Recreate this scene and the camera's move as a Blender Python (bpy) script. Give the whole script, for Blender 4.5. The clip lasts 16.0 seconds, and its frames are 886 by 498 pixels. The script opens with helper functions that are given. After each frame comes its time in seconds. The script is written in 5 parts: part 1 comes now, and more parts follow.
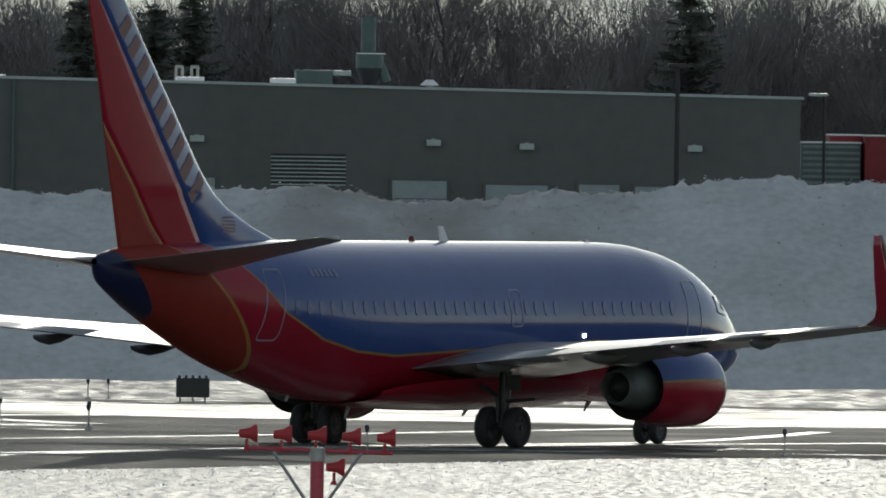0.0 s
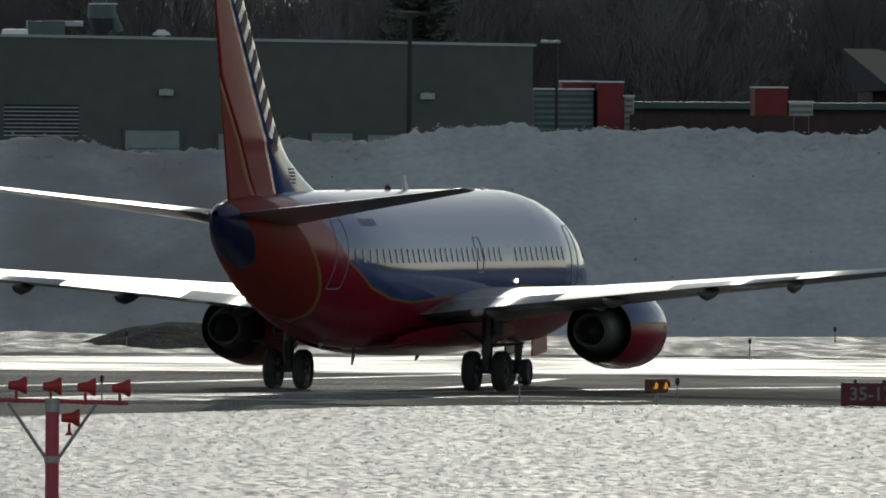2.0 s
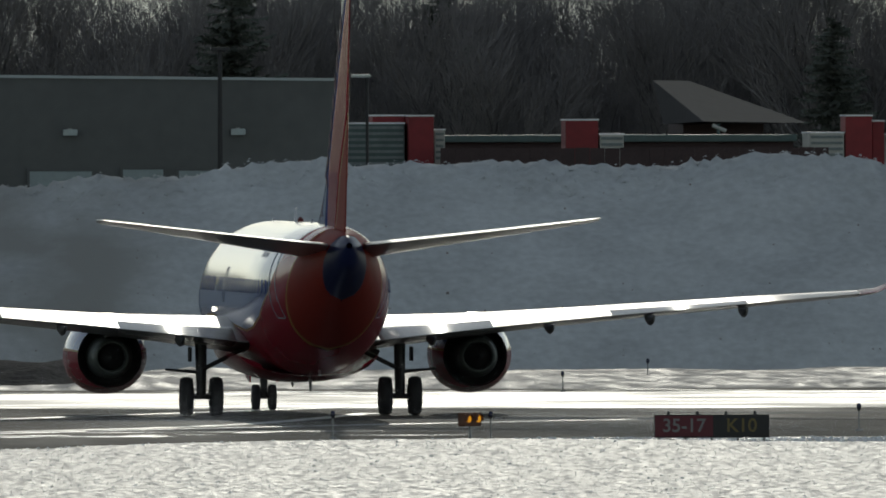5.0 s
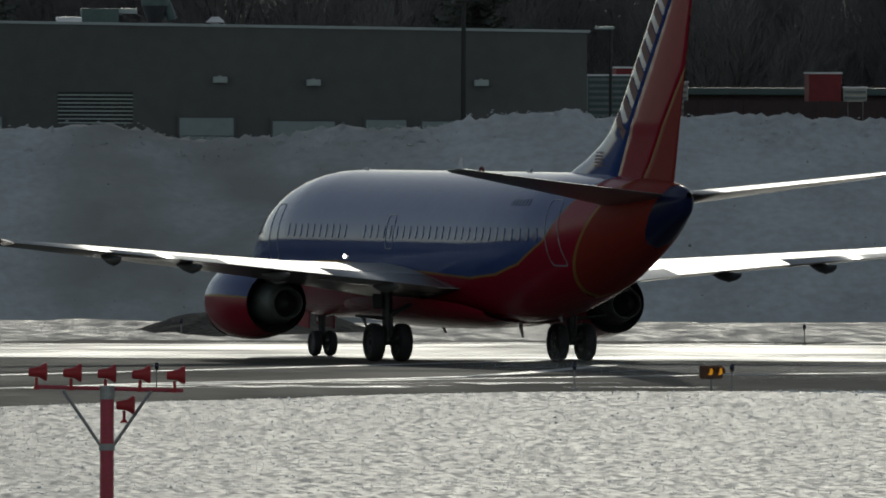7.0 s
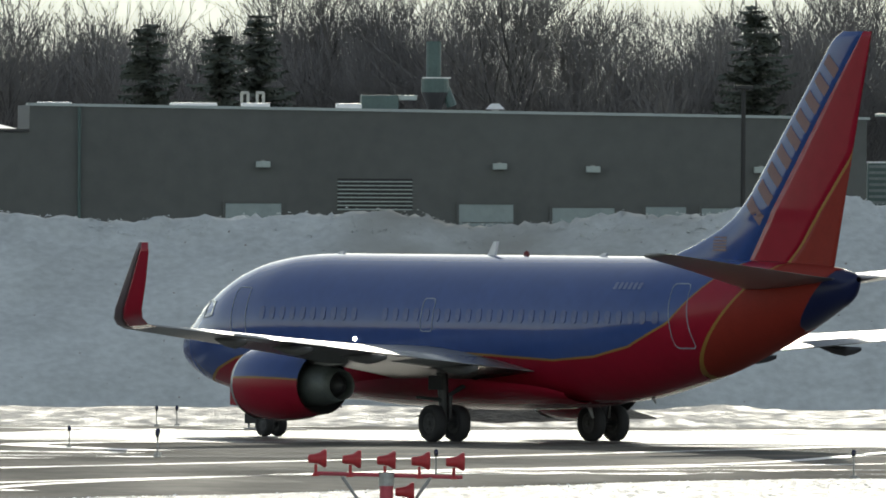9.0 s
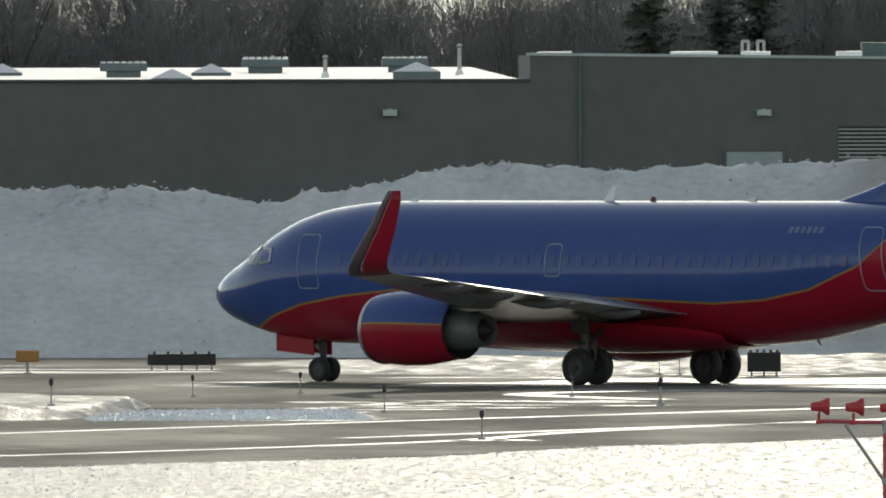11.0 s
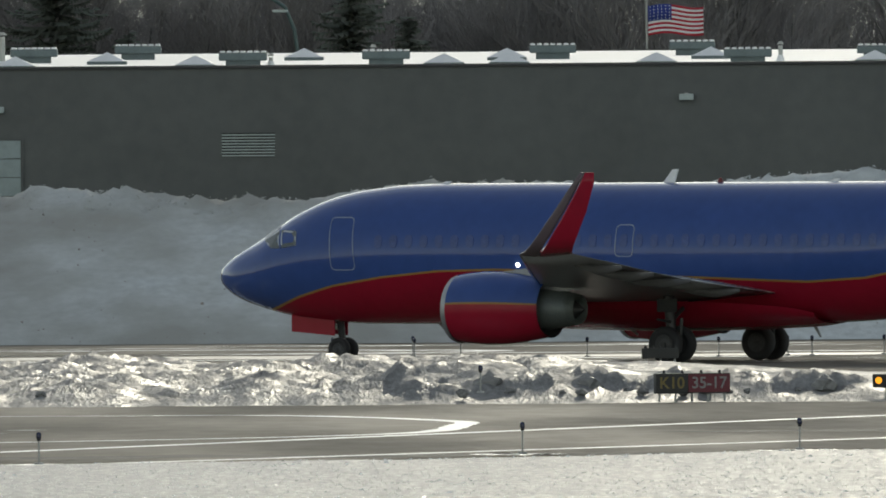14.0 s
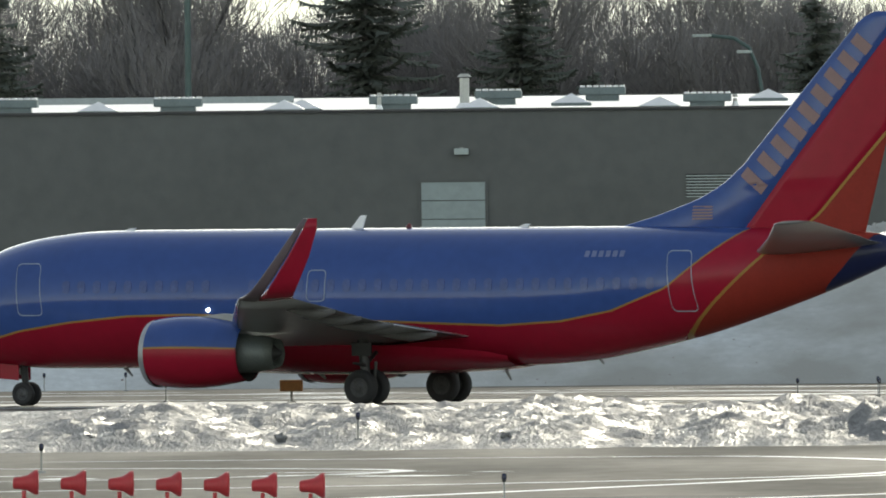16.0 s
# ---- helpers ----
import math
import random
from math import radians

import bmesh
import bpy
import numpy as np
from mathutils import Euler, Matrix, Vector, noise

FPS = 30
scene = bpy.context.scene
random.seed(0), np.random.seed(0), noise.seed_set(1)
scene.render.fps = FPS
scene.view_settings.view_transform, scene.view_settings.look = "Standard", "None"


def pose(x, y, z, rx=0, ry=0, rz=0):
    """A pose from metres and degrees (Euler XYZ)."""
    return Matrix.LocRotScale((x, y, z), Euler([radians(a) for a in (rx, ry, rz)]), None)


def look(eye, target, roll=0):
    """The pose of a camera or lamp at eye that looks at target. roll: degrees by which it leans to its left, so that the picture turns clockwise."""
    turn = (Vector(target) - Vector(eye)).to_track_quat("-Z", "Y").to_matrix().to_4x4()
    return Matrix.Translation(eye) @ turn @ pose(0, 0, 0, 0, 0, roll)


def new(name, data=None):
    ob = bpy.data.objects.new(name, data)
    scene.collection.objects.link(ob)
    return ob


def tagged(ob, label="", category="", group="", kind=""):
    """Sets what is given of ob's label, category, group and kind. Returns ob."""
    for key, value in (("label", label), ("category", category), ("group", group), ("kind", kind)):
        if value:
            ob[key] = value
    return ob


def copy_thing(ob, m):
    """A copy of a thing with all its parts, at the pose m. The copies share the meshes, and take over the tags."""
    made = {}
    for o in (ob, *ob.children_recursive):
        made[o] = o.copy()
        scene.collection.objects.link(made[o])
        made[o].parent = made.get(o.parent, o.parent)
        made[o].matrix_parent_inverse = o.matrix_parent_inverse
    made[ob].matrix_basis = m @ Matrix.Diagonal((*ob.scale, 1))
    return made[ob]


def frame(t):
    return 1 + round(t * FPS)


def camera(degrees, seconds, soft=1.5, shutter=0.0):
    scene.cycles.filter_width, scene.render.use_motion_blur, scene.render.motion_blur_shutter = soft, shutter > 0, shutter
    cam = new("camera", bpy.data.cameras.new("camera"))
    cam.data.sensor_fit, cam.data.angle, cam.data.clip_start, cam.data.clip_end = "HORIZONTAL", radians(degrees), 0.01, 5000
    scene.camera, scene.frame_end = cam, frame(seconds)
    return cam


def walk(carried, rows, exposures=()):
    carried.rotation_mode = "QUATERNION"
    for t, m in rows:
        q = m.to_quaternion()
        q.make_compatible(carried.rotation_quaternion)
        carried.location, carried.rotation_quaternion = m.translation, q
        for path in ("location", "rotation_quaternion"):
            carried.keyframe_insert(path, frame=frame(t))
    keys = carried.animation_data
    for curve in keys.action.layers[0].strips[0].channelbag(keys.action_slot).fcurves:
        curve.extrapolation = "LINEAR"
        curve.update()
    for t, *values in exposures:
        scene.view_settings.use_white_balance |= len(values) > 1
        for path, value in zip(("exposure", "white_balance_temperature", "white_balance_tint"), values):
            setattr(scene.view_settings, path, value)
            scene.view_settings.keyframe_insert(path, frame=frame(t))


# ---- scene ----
# ---- camera: a long lens on a raised spot, panning with the airliner ----
EYE = (0.0, 0.0, 7.70)
cam = camera(2.0336, 16.0, soft=1.8)
# seconds, pan to the right, tilt upwards, lean (degrees)
PAN = (
    (0, 2.9168, -0.2607, 0.818),
    (0.5, 3.0308, -0.3369, 0.535),
    (1, 3.3008, -0.3117, 0.676),
    (1.5, 3.4292, -0.2645, 0.916),
    (2, 3.5294, -0.3724, 0.363),
    (2.5, 3.6022, -0.3835, 0.251),
    (3, 3.6996, -0.3845, 0.335),
    (3.5, 3.8266, -0.3608, 0.185),
    (4, 4.0816, -0.2625, -0.195),
    (6.5, 3.6166, -0.3859, 0.126),
    (7, 3.4047, -0.4038, 0.222),
    (7.5, 3.2089, -0.3274, 0.430),
    (8, 3.1291, -0.2054, 0.207),
    (10.3, 2.2342, -0.2119, 0.409),
    (10.5, 2.0528, -0.1943, 0.099),
    (11, 1.6107, -0.3264, -0.124),
    (11.5, 1.2690, -0.2381, -0.258),
    (12, 0.9658, -0.2233, -0.503),
    (12.5, 0.5595, -0.3673, -0.306),
    (13, 0.2792, -0.2927, -0.415),
    (13.5, -0.0347, -0.3656, -0.450),
    (14, -0.5038, -0.3609, -0.421),
    (14.5, -0.6519, -0.3909, -0.494),
    (15, -0.8591, -0.3237, -0.710),
    (15.5, -1.1819, -0.2858, -0.767),
    (16, -1.5698, -0.2578, -0.580),
)


def aim(pan, tilt, lean):
    a, e = radians(pan), radians(tilt)
    to = (EYE[0] + 900 * math.sin(a) * math.cos(e), EYE[1] + 900 * math.cos(a) * math.cos(e), EYE[2] + 900 * math.sin(e))
    return look(EYE, to, lean)


EXPOSURES = ((0, -0.15, 6900, 4), (0.5, -0.3, 6900, 4), (1, -0.25, 6900, 4), (1.5, -0.2, 6900, 4), (2, -0.65, 6900, 4), (3.5, -0.85, 6900, 4), (4, -0.35, 6900, 4), (6.5, -0.99, 6900, 4), (7, -0.99, 6900, 4), (7.5, -0.54, 6900, 4), (8, -0.09, 6900, 4), (10.3, 0.65, 7500, 4), (11.0, 0.48, 7500, 4), (11.5, 0.3, 7500, 4), (12.5, 0.48, 7500, 4), (13, 0.43, 7500, 4), (14.5, 0.48, 7500, 4), (16, 0.98, 7500, 4))
walk(cam, [(t, aim(p, e, r)) for t, p, e, r in PAN], EXPOSURES)

# ---- light: low winter sun beyond the airliner, pale sky ----
SUN_EL, SUN_AZ = 17.0, 4.0
world = bpy.data.worlds.new("world")
scene.world = world
world.use_nodes = True
wn = world.node_tree.nodes
sky = wn.new("ShaderNodeTexSky")
sky.sky_type = "NISHITA"
sky.sun_disc = False
sky.sun_elevation, sky.sun_rotation = radians(SUN_EL), radians(SUN_AZ)
sky.air_density, sky.dust_density, sky.ozone_density = 0.7, 0.1, 0.3
wn["Background"].inputs["Strength"].default_value = 0.15
pale = wn.new("ShaderNodeHueSaturation")
pale.inputs["Saturation"].default_value = 0.6
world.node_tree.links.new(sky.outputs[0], pale.inputs["Color"])
world.node_tree.links.new(pale.outputs[0], wn["Background"].inputs["Color"])
lamp = bpy.data.lights.new("sun", "SUN")
lamp.energy, lamp.angle, lamp.color = 0.47, radians(0.53), (1.0, 0.965, 0.91)
sun = new("sun", lamp)
el, az = radians(SUN_EL), radians(SUN_AZ)
sun.matrix_world = look((100 * math.sin(az), 100 * math.cos(az), 100 * math.tan(el)), (0, 0, 0))


# ---- materials ----
def mat(name, color, rough=0.6, metal=0.0, vary=0.15, scale=2.0, bump=0.0, bump_scale=20.0, dist=0.02, fine=6.0, coat=0.0, spec=0.5, rvary=0.0, per_piece=0.0, stretch=1.0):
    """A surface with variation of tone at two scales and fine relief, in metres."""
    m = bpy.data.materials.new(name)
    m.use_nodes = True
    n, l = m.node_tree.nodes, m.node_tree.links
    b = n["Principled BSDF"]
    b.inputs["Roughness"].default_value, b.inputs["Metallic"].default_value = rough, metal
    b.inputs["Specular IOR Level"].default_value = spec
    b.inputs["Coat Weight"].default_value = coat
    b.inputs["Coat Roughness"].default_value = 0.08
    tc = n.new("ShaderNodeTexCoord")
    co = n.new("ShaderNodeMapping")
    co.inputs["Scale"].default_value = (1.0, stretch, 1.0)
    l.new(tc.outputs["Object"], co.inputs["Vector"])
    n1, n2 = n.new("ShaderNodeTexNoise"), n.new("ShaderNodeTexNoise")
    n1.inputs["Scale"].default_value, n2.inputs["Scale"].default_value = scale, scale * fine
    n1.inputs["Detail"].default_value = n2.inputs["Detail"].default_value = 5
    for k in (n1, n2):
        l.new(co.outputs["Vector"], k.inputs["Vector"])
    mix = n.new("ShaderNodeMath")
    mix.operation = "ADD"
    l.new(n1.outputs["Fac"], mix.inputs[0])
    l.new(n2.outputs["Fac"], mix.inputs[1])
    ramp = n.new("ShaderNodeMapRange")
    ramp.inputs["From Min"].default_value, ramp.inputs["From Max"].default_value = 0.7, 1.3
    ramp.inputs["To Min"].default_value, ramp.inputs["To Max"].default_value = 1 - vary, 1 + vary
    l.new(mix.outputs[0], ramp.inputs["Value"])
    sc = n.new("ShaderNodeVectorMath")
    sc.operation = "SCALE"
    sc.inputs[0].default_value = color
    val = ramp.outputs[0]
    if per_piece:
        ob = n.new("ShaderNodeObjectInfo")
        rp = n.new("ShaderNodeMapRange")
        rp.inputs["To Min"].default_value, rp.inputs["To Max"].default_value = 1 - per_piece, 1 + per_piece
        l.new(ob.outputs["Random"], rp.inputs["Value"])
        mu = n.new("ShaderNodeMath")
        mu.operation = "MULTIPLY"
        l.new(val, mu.inputs[0])
        l.new(rp.outputs[0], mu.inputs[1])
        val = mu.outputs[0]
    l.new(val, sc.inputs["Scale"])
    l.new(sc.outputs[0], b.inputs["Base Color"])
    if rvary:
        rr = n.new("ShaderNodeMapRange")
        rr.inputs["From Min"].default_value, rr.inputs["From Max"].default_value = 0.35, 0.65
        rr.inputs["To Min"].default_value, rr.inputs["To Max"].default_value = max(0.03, rough - rvary), min(1, rough + rvary)
        l.new(n1.outputs["Fac"], rr.inputs["Value"])
        l.new(rr.outputs[0], b.inputs["Roughness"])
    if bump:
        nb = n.new("ShaderNodeTexNoise")
        nb.inputs["Scale"].default_value, nb.inputs["Detail"].default_value = bump_scale, 6
        l.new(co.outputs["Vector"], nb.inputs["Vector"])
        bu = n.new("ShaderNodeBump")
        bu.inputs["Strength"].default_value, bu.inputs["Distance"].default_value = bump, dist
        l.new(nb.outputs["Fac"], bu.inputs["Height"])
        l.new(bu.outputs[0], b.inputs["Normal"])
    return m


def glow(name, color, strength):
    m = mat(name, color, 0.3)
    b = m.node_tree.nodes["Principled BSDF"]
    b.inputs["Emission Color"].default_value, b.inputs["Emission Strength"].default_value = (*color, 1), strength
    return m


SNOW = mat("snow_field", (0.25, 0.254, 0.262), 0.45, vary=0.24, scale=5.0, fine=3.5, bump=0.6, bump_scale=22, dist=0.015, spec=0.02, rvary=0.15, stretch=0.15)
BANK = mat("snow_bank", (0.545, 0.57, 0.575), 0.75, vary=0.16, scale=0.35, fine=9, bump=0.6, bump_scale=9, dist=0.04, spec=0.05)


def soil_and_shade(m, dark_tone, bands):
    """Soiled stretches and painted hollow shade in a snow surface: bands of (from, to, slant) along x, broken up by
    noise.
    """
    n, l = m.node_tree.nodes, m.node_tree.links
    b = n["Principled BSDF"]
    old = b.inputs["Base Color"].links[0].from_socket
    tc, sp, nt = n.new("ShaderNodeTexCoord"), n.new("ShaderNodeSeparateXYZ"), n.new("ShaderNodeTexNoise")
    nt.inputs["Scale"].default_value, nt.inputs["Detail"].default_value = 0.22, 6
    l.new(tc.outputs["Object"], sp.inputs[0])
    l.new(tc.outputs["Object"], nt.inputs["Vector"])
    total = None
    for x0, x1, slant in bands:
        k = n.new("ShaderNodeMath")
        k.operation = "MULTIPLY_ADD"
        k.inputs[1].default_value = -slant
        l.new(sp.outputs["Z"], k.inputs[0])
        l.new(sp.outputs["X"], k.inputs[2])
        ends = []
        for a, c in ((x0, x0 + 3.0), (x1, x1 - 3.0)):
            r = n.new("ShaderNodeMapRange")
            r.interpolation_type = "SMOOTHSTEP"
            r.inputs["From Min"].default_value, r.inputs["From Max"].default_value = a, c
            l.new(k.outputs[0], r.inputs["Value"])
            ends.append(r.outputs[0])
        mu = n.new("ShaderNodeMath")
        mu.operation = "MULTIPLY"
        l.new(ends[0], mu.inputs[0])
        l.new(ends[1], mu.inputs[1])
        if total is None:
            total = mu.outputs[0]
        else:
            ad = n.new("ShaderNodeMath")
            ad.operation = "MAXIMUM"
            l.new(total, ad.inputs[0])
            l.new(mu.outputs[0], ad.inputs[1])
            total = ad.outputs[0]
    rn = n.new("ShaderNodeMapRange")
    rn.inputs["From Min"].default_value, rn.inputs["From Max"].default_value = 0.3, 0.6
    l.new(nt.outputs["Fac"], rn.inputs["Value"])
    fac = n.new("ShaderNodeMath")
    fac.operation = "MULTIPLY"
    l.new(total, fac.inputs[0])
    l.new(rn.outputs[0], fac.inputs[1])
    mx = n.new("ShaderNodeMix")
    mx.data_type = "RGBA"
    l.new(fac.outputs[0], mx.inputs[0])
    l.new(old, mx.inputs[6])
    mx.inputs[7].default_value = (*dark_tone, 1)
    l.new(mx.outputs[2], b.inputs["Base Color"])


# The second band is soiling plus the shade of a hollow, painted in.
soil_and_shade(BANK, (0.345, 0.345, 0.325), ((31.5, 45.0, 0.3), (-32.0, -0.5, 0.7)))
DIRTY = mat("dirty_snow", (0.06, 0.057, 0.054), 0.85, vary=0.4, scale=0.8, bump=0.8, bump_scale=4, dist=0.15, spec=0.05)
LUMP = mat("snow_lump", (0.225, 0.222, 0.218), 0.5, vary=0.36, scale=1.4, fine=6, bump=0.8, bump_scale=9, dist=0.06, spec=0.025, rvary=0.15, stretch=0.3)
TARMAC = mat("taxiway_asphalt", (0.145, 0.131, 0.106), 0.75, vary=0.28, scale=0.12, bump=0.35, bump_scale=9, dist=0.02, rvary=0.12, fine=9, spec=0.05, stretch=0.25)
WET = mat("wet_asphalt", (0.12, 0.115, 0.10), 0.45, vary=0.25, scale=0.15, bump=0.3, bump_scale=3, dist=0.02, rvary=0.12, spec=0.22)
# White base colour also carries the sun glare off the icy lines and streaks.
GLARE_ICE = mat("glare_ice", (0.62, 0.64, 0.64), 0.4, vary=0.1, scale=0.5, bump=0.4, bump_scale=6, dist=0.03, rvary=0.15, spec=0.2)
SLUSH = mat("slush", (0.45, 0.46, 0.48), 0.3, vary=0.45, scale=3.0, bump=1.0, bump_scale=6, dist=0.1, rvary=0.15, spec=0.4, stretch=0.15)
WALL = mat("dark_masonry", (0.098, 0.102, 0.099), 0.85, vary=0.12, scale=0.3, bump=0.4, bump_scale=8, dist=0.01)
PALEWALL = mat("pale_wall", (0.30, 0.33, 0.325), 0.8, vary=0.12)
COPING = mat("coping_metal", (0.34, 0.38, 0.38), 0.5, vary=0.1)
ROOFSNOW = mat("roof_snow", (0.82, 0.82, 0.82), 0.6, vary=0.05, bump=0.5, bump_scale=2, dist=0.05)
BLUE = mat("blue_paint", (0.031, 0.070, 0.228), 0.14, vary=0.07, scale=0.5, coat=0.05, spec=0.32)
RED = mat("red_paint", (0.27, 0.009, 0.026), 0.27, vary=0.07, scale=0.5, coat=0.0, spec=0.2)
ORANGE = mat("orange_paint", (0.235, 0.027, 0.019), 0.6, vary=0.07, coat=0.0, spec=0.15)
YELLOW = mat("gold_stripe", (0.30, 0.17, 0.045), 0.4, vary=0.06, spec=0.15)
NAVY = mat("dark_blue_paint", (0.009, 0.015, 0.06), 0.35, vary=0.07, coat=0.05, spec=0.32)
GREY = mat("wing_grey", (0.24, 0.245, 0.245), 0.33, vary=0.12, scale=1, spec=0.7)
FLAP = mat("flap_grey", (0.30, 0.305, 0.305), 0.24, vary=0.14, scale=1.5, spec=0.5, bump=0.3, bump_scale=4, dist=0.02)
DARKGREY = mat("fairing_grey", (0.10, 0.10, 0.102), 0.45, vary=0.12, spec=0.3)
METAL = mat("bare_metal", (0.55, 0.55, 0.56), 0.25, 1.0, vary=0.06)
NOZZLE = mat("nozzle_metal", (0.10, 0.115, 0.11), 0.5, 0.3, vary=0.2, scale=3)
DARKMETAL = mat("dark_metal", (0.035, 0.035, 0.037), 0.5, 0.2, vary=0.15)
RUBBER = mat("tyre_rubber", (0.018, 0.018, 0.02), 0.75, vary=0.2, scale=5)
HUB = mat("wheel_hub", (0.05, 0.05, 0.055), 0.5, 0.3, vary=0.15)
BLACK = mat("black_housing", (0.015, 0.015, 0.016), 0.6, vary=0.2)
PANE = mat("window_pane", (0.046, 0.076, 0.21), 0.15, vary=0.15, scale=3, spec=0.4)
SURROUND = mat("cabin_window_surround", (0.042, 0.074, 0.24), 0.2, 0.0, spec=0.32)
FRAME = mat("window_surround", (0.26, 0.30, 0.36), 0.4, 0.0)
GLASS = mat("cockpit_glass", (0.06, 0.075, 0.072), 0.08, spec=0.8, vary=0.25, scale=4)
DECKFRAME = mat("flight_deck_frame", (0.42, 0.45, 0.47), 0.4)
REGMARK = mat("faded_mark", (0.12, 0.15, 0.28), 0.4, vary=0.1)
TAN = mat("tan_lettering", (0.26, 0.175, 0.17), 0.7, vary=0.05, spec=0.05)
WHITE = mat("white_paint", (0.78, 0.78, 0.78), 0.4, vary=0.06)


# ---- mesh helpers ----
def mesh_of(name, verts, faces, material, smooth=True):
    me = bpy.data.meshes.new(name)
    me.from_pydata([tuple(v) for v in verts], [], faces)
    me.materials.append(material)
    if smooth:
        me.shade_smooth()
    me.update()
    return me


def piece(name, verts, faces, material, parent=None, label="", smooth=True):
    ob = new(name, mesh_of(name, verts, faces, material, smooth))
    if parent:
        ob.parent = parent
    return tagged(ob, label)


def part(name, bm, material, parent=None, label="", smooth=False):
    me = bpy.data.meshes.new(name)
    bm.to_mesh(me)
    bm.free()
    me.materials.append(material)
    if smooth:
        me.shade_smooth()
    ob = new(name, me)
    if parent:
        ob.parent = parent
    return tagged(ob, label)


def box(x0, x1, y0, y1, z0, z1, bevel=0.0, bm=None):
    bm = bm or bmesh.new()
    r = bmesh.ops.create_cube(bm, size=1.0)
    for v in r["verts"]:
        v.co = Vector(((x0 + x1) / 2 + v.co.x * (x1 - x0), (y0 + y1) / 2 + v.co.y * (y1 - y0), (z0 + z1) / 2 + v.co.z * (z1 - z0)))
    if bevel:
        es = list({e for v in r["verts"] for e in v.link_edges})
        bmesh.ops.bevel(bm, geom=es, offset=bevel, segments=2, affect="EDGES", profile=0.7)
    return bm


def rod(a, b, r0, r1=None, n=8, bm=None):
    bm = bm or bmesh.new()
    a, b = Vector(a), Vector(b)
    d = b - a
    m = Matrix.Translation((a + b) / 2) @ d.to_track_quat("Z", "Y").to_matrix().to_4x4()
    bmesh.ops.create_cone(bm, cap_ends=True, segments=n, radius1=r0, radius2=r0 if r1 is None else r1, depth=d.length, matrix=m)
    return bm


def lathe(profile, n=24, axis="x"):
    """Revolved profile of (along, radius), as verts and faces."""
    v, f = [], []
    for a, r in profile:
        for i in range(n):
            t = 2 * math.pi * i / n
            c, s = r * math.cos(t), r * math.sin(t)
            v.append((a, c, s) if axis == "x" else (c, s, a) if axis == "z" else (c, a, s))
    for j in range(len(profile) - 1):
        for i in range(n):
            k = (i + 1) % n
            f.append((j * n + i, j * n + k, (j + 1) * n + k, (j + 1) * n + i))
    return v, f


def thing(name, label, category, group="", at=None):
    ob = new(name)
    ob.empty_display_size = 0.5
    if at is not None:
        ob.matrix_basis = at
    return tagged(ob, label, category, group)


def lerp(x, pts):
    return float(np.interp(x, [p[0] for p in pts], [p[1] for p in pts]))


def nz(x, y, s, seed=0.0):
    return noise.noise(Vector((x * s, y * s, seed)))


def height_field(name, x0, x1, nx, y0, y1, ny, fn, material):
    xs, ys = np.linspace(x0, x1, nx), np.linspace(y0, y1, ny)
    v = [(x, y, fn(x, y)) for y in ys for x in xs]
    fc = [(j * nx + i, j * nx + i + 1, (j + 1) * nx + i + 1, (j + 1) * nx + i) for j in range(ny - 1) for i in range(nx - 1)]
    return piece(name, v, fc, material)


# ---- ground, taxiway and snow ----
NEAR_EDGE = ((-400, 505), (-15, 510.6), (-5, 515), (5, 525), (14.8, 540), (18.6, 554), (25, 567), (29.6, 579), (35.4, 589), (41.4, 596), (45.5, 592), (52.6, 585.5), (400, 585))


def ground_sheet():
    g = piece("ground", [(-3000, -600, -0.3), (3000, -600, -0.3), (3000, 4000, -0.3), (-3000, 4000, -0.3)], [(0, 1, 2, 3)], SNOW, smooth=False)
    tagged(g, "open snow-covered airfield ground reaching the horizon", "ground", kind="structure")
    bm = box(-400, 400, 480, 1000, -0.28, 0.0)
    tagged(part("taxiway", bm, TARMAC), "grey-brown worn asphalt taxiway with wet streaks", "taxiway", kind="structure")


def near_snow():
    def top(x, y):
        d = lerp(x, NEAR_EDGE) - y + 1.2 * nz(x, y, 0.5) + 0.5 * nz(x, y, 2.0, 4)
        k = max(0.0, min(1.0, d / 2.5))
        return -0.08 + 0.24 * k + k * (0.03 * nz(x, y * 0.4, 0.25, 1) + 0.005 * nz(x, y * 0.3, 0.9, 2))
    ob = height_field("snow_verge", -35, 62, 300, 425, 606, 420, top, SNOW)
    tagged(ob, "wind-crusted white snow beside the taxiway", "snow", kind="stuff")
    ob = height_field("snow_field", -200, 200, 60, 200, 426, 60, lambda x, y: 0.05 + 0.1 * nz(x, y, 0.1), SNOW)
    tagged(ob, "flat snow-covered grass before the taxiway", "snow", kind="stuff")


